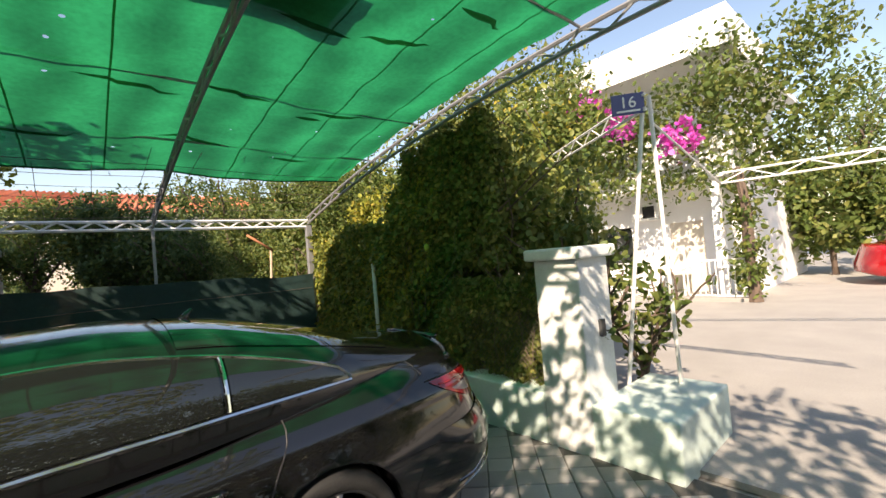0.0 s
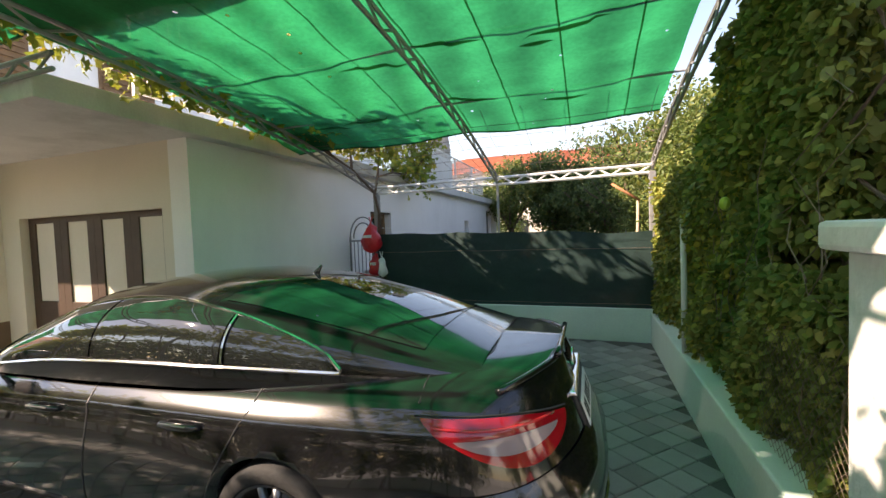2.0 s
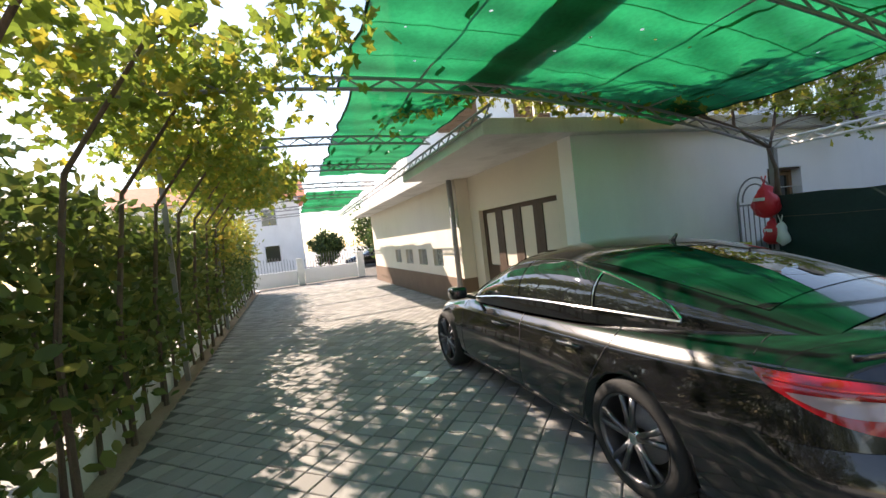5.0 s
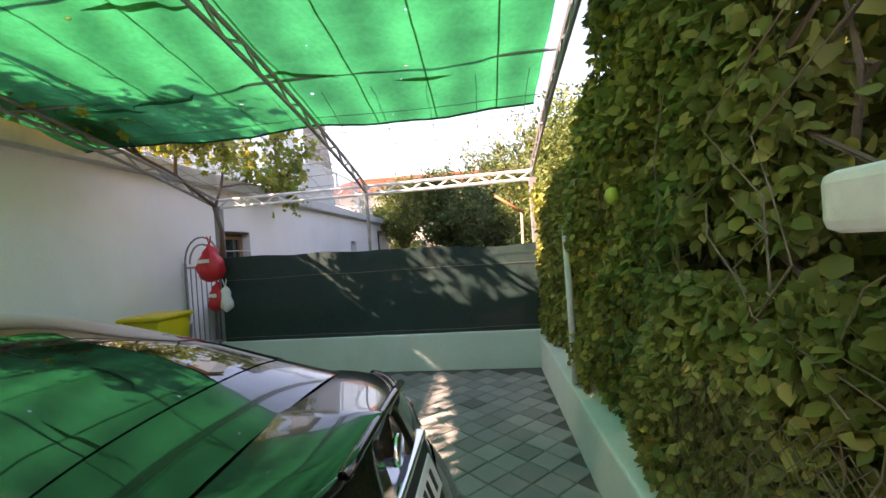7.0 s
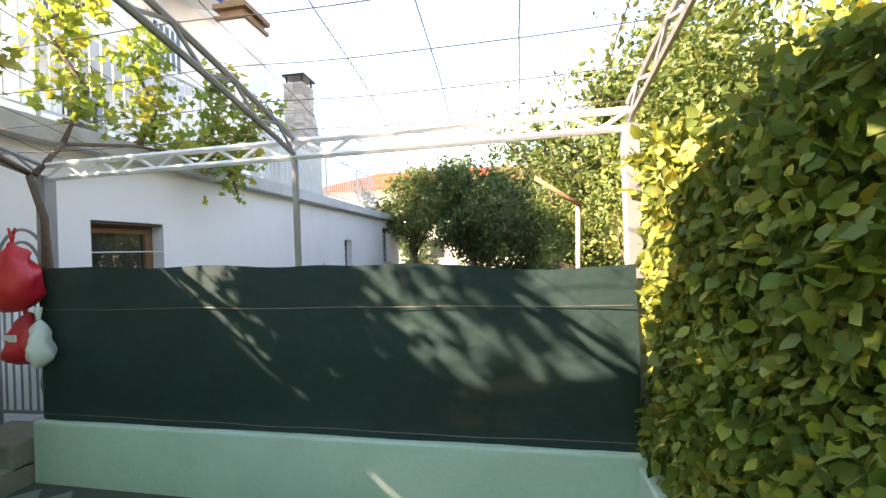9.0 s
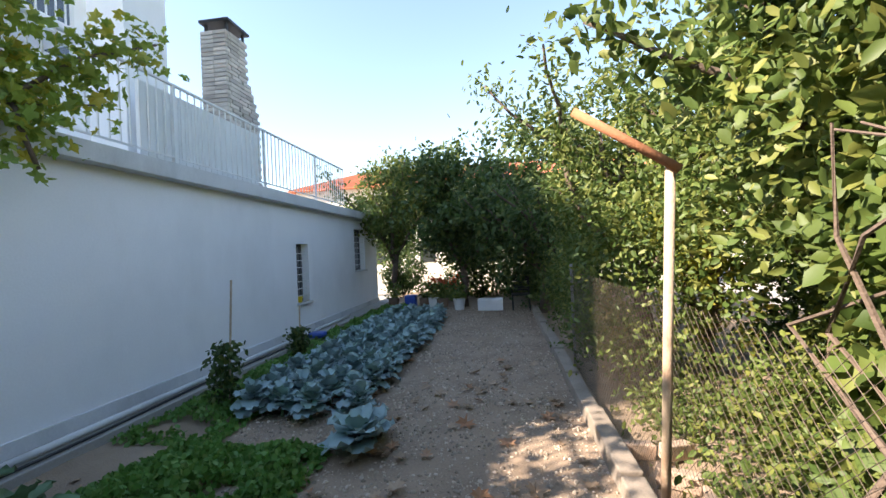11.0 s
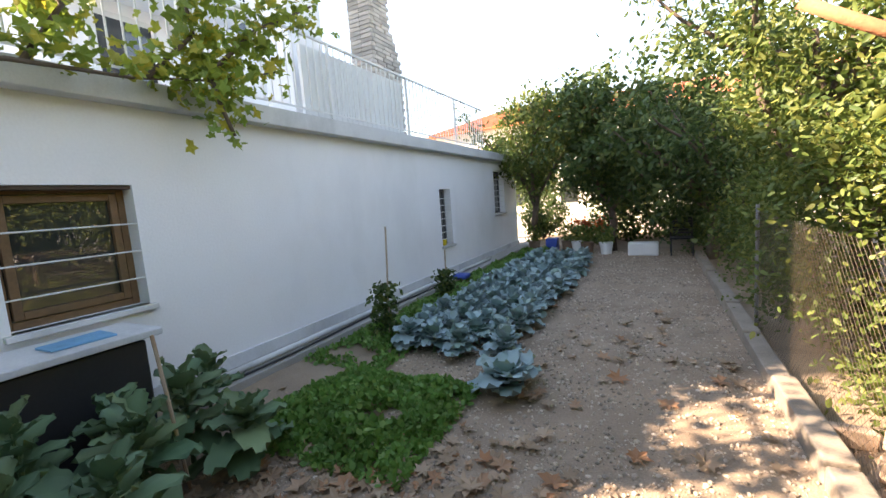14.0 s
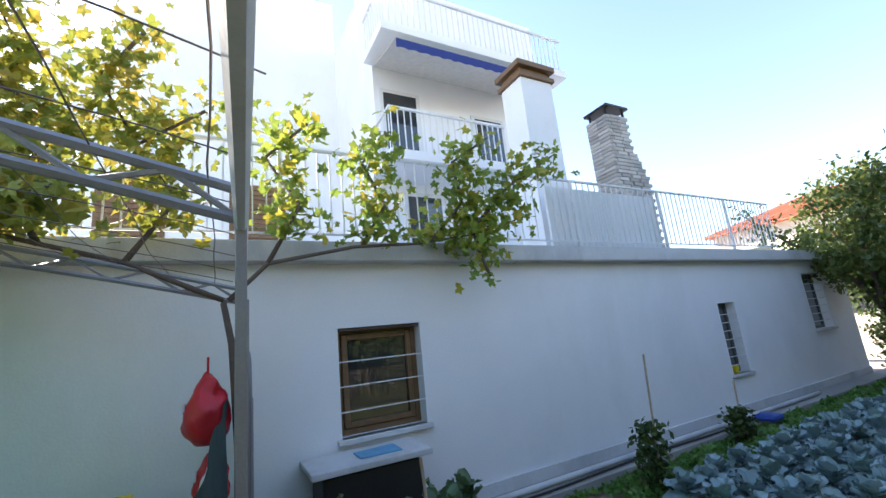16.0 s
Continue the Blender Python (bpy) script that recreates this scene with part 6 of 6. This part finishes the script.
porch_rail(2.4, 3.7, 12.0)
porch_rail(4.6, 5.6, 12.0)
tagged(part("porch_floor", boxes((11.9, 13.2, 2.4, 8, -0.02, 0.1), bevel=0.01), CONCRETE), "raised concrete porch floor", "floor", kind="structure")
table = thing("porch_table", 12.6, 4.2, 0.1, "white garden table on the porch", "table")
part("tabletop", boxes((-0.4, 0.4, -0.35, 0.35, 0.7, 0.74), bevel=0.01), WHITE_PLASTIC, table)
for x in (-0.34, 0.34):
    for y in (-0.3, 0.3):
        part("leg", rods(((x, y, 0), (x, y, 0.7), 0.025)), WHITE_PLASTIC, table)
creeper = thing("bougainvillea", 11.6, 5.0, 0, "thick climber with pink flowers over the balcony", "climber")
c = np.concatenate([clumps(rng, (11.3, 2.2, 3.0), (12.4, 9.5, 5.6), 420, 20, 0.28), clumps(rng, (12.2, 0.4, 2.6), (13.4, 3.0, 6.6), 220, 20, 0.28), clumps(rng, (11.8, 2.1, 0.2), (12.2, 2.6, 3.0), 40, 20, 0.14), clumps(rng, (11.6, 6.2, 4.0), (12.6, 12, 8.2), 420, 20, 0.28)])
wleaves("leaves", c, 0.15, BUSH_LEAF, creeper, seed=41)
c = np.concatenate([clumps(rng, a, b, 9, 26, 0.13) for a, b in (((11.2, 5.4, 5.3), (11.5, 6.4, 5.8)), ((11.1, 4.3, 4.6), (11.3, 5.0, 5.2)), ((11.1, 3.0, 3.9), (11.4, 3.6, 4.4)))])
wleaves("flowers", c, 0.13, PINK, creeper, label="bright pink bougainvillea flowers", seed=42, slim=0.9)
c = np.concatenate([clumps(rng, (4.9, 3.0, 1.0), (6.4, 7.0, 4.5), 420, 24, 0.2), clumps(rng, (4.6, 2.2, 2.6), (5.6, 3.4, 3.6), 90, 22, 0.16)])
arbour = thing("arbour_climber", 5.5, 4.8, 0.0, "dense flowering climber behind the lattice arch", "climber")
wleaves("leaves", c, 0.095, BUSH_LEAF, arbour, seed=45)
# every fourth leaf repeated in yellow, sunlight put into the colour
wleaves("yellow_leaves", c[::4] + 0.06, 0.09, YELLOW_LEAF, arbour, label="yellow leaves coloured to look sunlit", seed=46)
bm = bmesh.new()
for k in range(7):
    tube(bm, [(5.2 + 0.1 * k, 3.3 + 0.5 * k, 0), (5.3 + 0.05 * k, 3.2 + 0.5 * k, 1.3), (5.5, 3.4 + 0.5 * k, 2.8)], [0.05, 0.04, 0.02], 6)
wpart("stem", bm, BARK, arbour)
bm = bmesh.new()
tube(bm, [(12.0, 2.3, 0), (12.05, 2.35, 1.2), (11.95, 2.3, 2.2), (12.0, 2.4, 3.2)], [0.16, 0.13, 0.11, 0.09], 8)
wpart("stem", bm, BARK, creeper)

# light trusses and poles by the entrance, house number
arch_fr = thing("entrance_arch", 4.0, 1.15, 0.0, "white lattice arch over the neighbour's entrance", "arch")
wpart("lattice", truss_bm([(3.55 + 0.1 * k, 1.0 + 0.15 * k, 2.68) for k in range(13)], 0.12, 0.012), WHITE_STEEL, arch_fr)
wpart("pole", rods(((3.62, 1.0, 2.8), (4.0, 1.1, 0.0), 0.017)), WHITE_STEEL, arch_fr)
wpart("pole", rods(((3.6, 1.05, 2.7), (3.75, 1.5, 0.0), 0.017)), WHITE_STEEL, arch_fr)
tr = thing("pergola_truss", 6.5, 1.2, 0.0, "white lattice truss across the neighbour's drive", "truss")
wpart("lattice", truss_bm([(6.4 + 0.1 * k, 1.3 - 0.28 * k, 2.3 + 0.004 * k) for k in range(24)], 0.13, 0.014), WHITE_STEEL, tr)
wpart("pole", rods(((8.7, -5.1, 0.0), (8.7, -5.1, 2.5), 0.03)), WHITE_STEEL, tr)
wpart("tie_rod", rods(((6.4, 1.3, 2.3), (3.68, 1.02, 2.6), 0.01)), WHITE_STEEL, tr)
sign = thing("house_number", 3.5, 1.12, 2.66, "dark blue enamel plate with the white number 16", "sign")
plate_m = pose(0, 0, 0, 0, 0, -52)
o = part("plate", boxes((-0.125, 0.125, -0.008, 0.008, 0, 0.17), bevel=0.004), material("navy_enamel", (0.02, 0.03, 0.16), 0.3, 0.05, 5, 60, 0.0), sign)
o.matrix_basis = plate_m
fc = bpy.data.curves.new("number", "FONT")
fc.body, fc.size, fc.extrude, fc.align_x = "16", 0.13, 0.002, "CENTER"
fo = new("number", fc)
bpy.context.view_layer.update()
me = bpy.data.meshes.new_from_object(fo.evaluated_get(bpy.context.evaluated_depsgraph_get()))
bpy.data.objects.remove(fo)
me.materials.clear()
me.materials.append(WHITE_PLASTIC)
o = new("number", me)
o.parent = sign
o.matrix_basis = plate_m @ pose(0, -0.011, 0.055, 90, 0, 0)
o = part("line", boxes((-0.09, 0.09, -0.011, -0.009, 0.02, 0.035)), WHITE_PLASTIC, sign)
o.matrix_basis = plate_m
lb = thing("letter_box", 3.75, 1.9, 0.0, "red letter box on a post beside the pillar", "letter box")
part("box", boxes((-0.1, 0.1, -0.14, 0.14, 1.12, 1.42), bevel=0.015), RED_PLASTIC, lb)
part("post", rods(((0, 0, 0), (0, 0, 1.12), 0.02)), STEEL, lb)
tap = thing("gate_latch", 3.3, 1.40, 0.95, "dark iron latch ring on the pillar", "latch")
part("plate", boxes((-0.03, 0.03, -0.012, 0.02, -0.06, 0.08), bevel=0.004), DARK_STEEL, tap)


def simple_car(name, x, y, turn, mat, label):
    c_ = thing(name, x, y, 0, label, "car", turn=turn)
    bm = patch(shell, 0, 4.979, 60, 40, 0, flat(-1, 1))
    bmesh.ops.holes_fill(bm, edges=[e for e in bm.edges if e.is_boundary], sides=0)
    bmesh.ops.recalc_face_normals(bm, faces=bm.faces)
    part("body", bm, mat, c_, "", True)
    part("roof", patch(cabin, 1.2, 4.45, 30, 24, 0, flat(-1, 1)), mat, c_, "", True)
    part("rear_window", patch(cabin, 3.2, 4.25, 10, 10, 0.005, flat(-0.55, 0.55)), CAR_GLASS, c_, "dark glass", True)
    part("windscreen", patch(cabin, 1.3, 2.1, 10, 10, 0.005, flat(-0.7, 0.7)), CAR_GLASS, c_, "dark glass", True)
    for s in (-1, 1):
        part("side_window", patch(cabin, 1.6, 3.8, 14, 5, 0.006, lambda t: tuple(sorted((s * 0.93, s * side_top(1.6 + 2.2 * t))))), CAR_GLASS, c_, "dark glass", True)
        for u in (0.83, 3.7):
            w = new("wheel", wheel_tyre)
            w.parent = c_
            w.matrix_basis = pose(u, s * 0.86, 0.345, 0, 0, 0 if s < 0 else 180)
            h_ = new("rim", wheel_rim)
            h_.parent = w
        part("tail_lamp", patch(shell, 4.6, 4.92, 8, 5, 0.008, lambda t: tuple(sorted((s * 0.5, s * 0.6)))), RED_LAMP, c_)


simple_car("red_car", 17.4, -3.9, 105, RED_PAINT, "red parked car at the end of the neighbour's yard")
simple_car("street_car", -27, 3.4, 90, PAINT, "dark car parked in the street beyond the gate")
for k, (x, y, h) in enumerate(((16, -5.5, 4.2), (22, -2.5, 6.5), (18, -9, 8), (26, -6, 6), (11, -12, 6), (32, 1, 11), (25, 6, 8), (19, 1.6, 4.2))):
    tree("yard_tree", x, y, 0, h, h * 0.36, BUSH_LEAF if k % 2 else TREE_LEAF, "leafy tree round the neighbour's yard", 5000, 0.24, 140 + k, 0.25, 0.5, 0.08)

# ---- street end of the drive ----
sg = thing("street_gate", -18.5, 0.5, 0, "white street gate with an upper row of steel bars", "gate")
for y0, y1 in ((-2.4, 0.0), (0.35, 2.9)):
    wpart("gate_panel", boxes((-18.55, -18.45, y0, y1, 0.05, 0.75), bevel=0.01), WHITE, sg)
    for y in np.arange(y0 + 0.06, y1, 0.13):
        wpart("bar", rods(((-18.5, y, 0.75), (-18.5, y, 1.2 + 0.25 * math.sin((y - y0) / (y1 - y0) * math.pi)), 0.012), n=5), STEEL, sg)
wpart("gate_post", boxes((-18.65, -18.35, 0.02, 0.33, 0, 1.3), bevel=0.02), PLASTER, sg)
wpart("gate_post", boxes((-18.65, -18.35, 2.92, 3.25, 0, 1.3), bevel=0.02), PLASTER, sg)
sh = thing("street_house", -34, -5, 0, "pale house across the street with a red roof", "house")
wpart("wall", boxes((-42, -34, -12, 1, 0, 6.2)), WHITE, sh)
wraw("roof", [(-42.6, -12.6, 6.2), (-33.4, -12.6, 6.2), (-33.4, 1.6, 6.2), (-42.6, 1.6, 6.2), (-38, -12.6, 8.3), (-38, 1.6, 8.3)], [(0, 1, 4), (2, 3, 5), (1, 2, 5, 4), (3, 0, 4, 5), (3, 2, 1, 0)], TILE_RED, sh)
for y in (-9, -5.5, -2):
    for z in (1.0, 4.0):
        w = wpart("window", boxes((-34.02, -33.95, y, y + 1.1, z, z + 1.3)), WINDOW, sh)
        wpart("window_frame", boxes((-33.97, -33.93, y - 0.07, y, z - 0.07, z + 1.37), (-33.97, -33.93, y + 1.1, y + 1.17, z - 0.07, z + 1.37)), WHITE_PLASTIC, w)
tagged(part("road", boxes((-26, -20, -60, 60, -0.055, -0.03)), material("asphalt", (0.06, 0.06, 0.06), 0.9, 0.2, 2, 90, 0.4)), "grey asphalt street beyond the gate", "road", kind="structure")
for k, (x, y, h) in enumerate(((-30, 6, 5), (-36, 10, 7), (-31, 16, 6), (-28, -9, 5), (-22.5, 5.5, 3.5), (-20, -5.5, 3.6), (-30, 2.5, 3.0))):
    tree("street_tree", x, y, 0, h, h * 0.36, BUSH_LEAF if k % 2 else TREE_LEAF, "leafy tree along the street", 3800, 0.22, 160 + k, 0.25, 0.5, 0.1)

# large house with a red tiled roof behind the garden
rh = thing("red_roofed_house", 6, 42, 0, "large pale house with a red tiled roof", "house")
wpart("wall", boxes((-14, 34, 38, 50, 0, 7.0)), CREAM, rh)
wraw("roof", [(-14.6, 37.4, 7.0), (34.6, 37.4, 7.0), (34.6, 50.6, 7.0), (-14.6, 50.6, 7.0), (-10, 44, 9.4), (30, 44, 9.4)], [(0, 1, 5, 4), (1, 2, 5), (2, 3, 4, 5), (3, 0, 4), (3, 2, 1, 0)], TILE_RED, rh)
vs, fs = [], []
for i in range(110):
    x = -14.3 + i * 0.445
    a, b = (x, 37.36, 7.06), (min(max(x * 0.82 + 1.8, -10), 30), 43.9, 9.44)
    n0 = len(vs)
    for p in (a, b):
        vs += [(p[0] - 0.09, p[1], p[2] - 0.02), (p[0], p[1], p[2] + 0.07), (p[0] + 0.09, p[1], p[2] - 0.02)]
    fs += [(n0, n0 + 3, n0 + 4, n0 + 1), (n0 + 1, n0 + 4, n0 + 5, n0 + 2)]
wraw("roof_tiles", vs, fs, TILE_RED, rh)["kind"] = "stuff"
for x in range(-12, 33, 4):
    for z in (1.0, 4.2):
        wpart("window", boxes((x, x + 1.2, 37.95, 38.02, z, z + 1.5)), WINDOW, rh)
endh = thing("end_hedge", 2.0, 22.3, 0.0, "dark leafy shrubs closing the garden end", "hedge")
wleaves("leaves", np.concatenate([clumps(rng, (0.2, 21.2, 0.0), (5.0, 22.8, 2.3), 420, 24, 0.2), clumps(rng, (3.0, 18.3, 0.0), (5.0, 21.0, 2.6), 260, 24, 0.2)]), 0.14, TREE_LEAF, endh, seed=34)
fb = thing("flower_bush", 0.3, 20.6, 0.0, "low bush with orange-red flowers", "bush")
wleaves("leaves", clumps(rng, (-0.3, 20.3, 0.1), (0.9, 20.9, 0.8), 60, 22, 0.1), 0.08, BUSH_LEAF, fb, seed=35)
wleaves("flowers", clumps(rng, (-0.2, 20.15, 0.5), (0.8, 20.4, 0.85), 40, 8, 0.06), 0.07, leaf_material("orange_flower", (0.6, 0.1, 0.03), (0.7, 0.16, 0.04), (0.6, 0.07, 0.05)), fb, label="orange-red flowers", seed=36, slim=0.9)
tagged(part("garden_end_wall", boxes((-6, 10, 24, 24.2, 0, 1.1)), CREAM), "pale garden wall at the far end", "wall", kind="structure")


# ---- pavers, laid diagonally ----
paving = thing("driveway_paving", 1.2, 0.2, 0.0, "grey concrete driveway pavers laid on the diagonal", "paving", kind="structure")
P = 0.2


def paver_mesh(name, mat, wear):
    h = P / 2 - 0.004
    i = h - 0.006
    vs = [(-h, -h, -0.03), (h, -h, -0.03), (h, h, -0.03), (-h, h, -0.03), (-h, -h, -0.006), (h, -h, -0.006), (h, h, -0.006), (-h, h, -0.006), (-i, -i, 0), (i, -i, 0), (i, i, 0), (-i, i, wear)]
    fs = [(8, 9, 10, 11)] + [(4 + k, 4 + (k + 1) % 4, 8 + (k + 1) % 4, 8 + k) for k in range(4)] + [(k, (k + 1) % 4, 4 + (k + 1) % 4, 4 + k) for k in range(4)]
    me = bpy.data.meshes.new(name)
    me.from_pydata(vs, [], fs)
    me.materials.append(mat)
    return me, np.array(vs), fs


pm, pv, pf = paver_mesh("paver", PAVER, -0.001)
pw = paver_mesh("white_paver", PAVER_WHITE, 0)[0]
pd = paver_mesh("dark_paver", PAVER_DARK, 0)[0]
c45 = math.sqrt(0.5)
rp = random.Random(2)
bulk_v, bulk_f = [], []
for i in range(-120, 60):
    for j in range(-70, 70):
        a, b = i * P, j * P
        x, y = (a - b) * c45 + 0.37, (a + b) * c45 + 0.07
        if not (-18.2 < x < 2.93 and -1.68 < y < 6.72 + 0.045 * (0.3 - x) - 0.33) or (x < -1.85 and y > 3.2):
            continue
        z = rp.uniform(-0.002, 0.002)
        tw = 45 + rp.uniform(-0.5, 0.5)
        white = (abs(x - 0.37) < 0.08 and y > 4.2) or (abs(y - 1.05) < 0.13 and abs(x + 1.85) < 0.25)
        dark = math.hypot(x - 2.21, y - 5.38) < 0.1 or math.hypot(x - 1.1, y - 6.2) < 0.12
        near = (-0.75 < x < 2.9 and -0.7 < y < 1.45) or white or dark
        if near:
            o = new("paver", pw if white else pd if dark else pm)
            o.parent = paving
            o.matrix_parent_inverse = paving.matrix_basis.inverted()
            o.matrix_basis = pose(x, y, z, rp.uniform(-0.4, 0.4), rp.uniform(-0.4, 0.4), tw)
        else:
            n0 = len(bulk_v)
            ca, sa = math.cos(radians(tw)), math.sin(radians(tw))
            bulk_v.extend((x + p[0] * ca - p[1] * sa, y + p[0] * sa + p[1] * ca, z + p[2]) for p in pv)
            bulk_f.extend(tuple(n0 + k for k in f) for f in pf)
wraw("paver_field", bulk_v, bulk_f, PAVER, paving)["kind"] = "stuff"
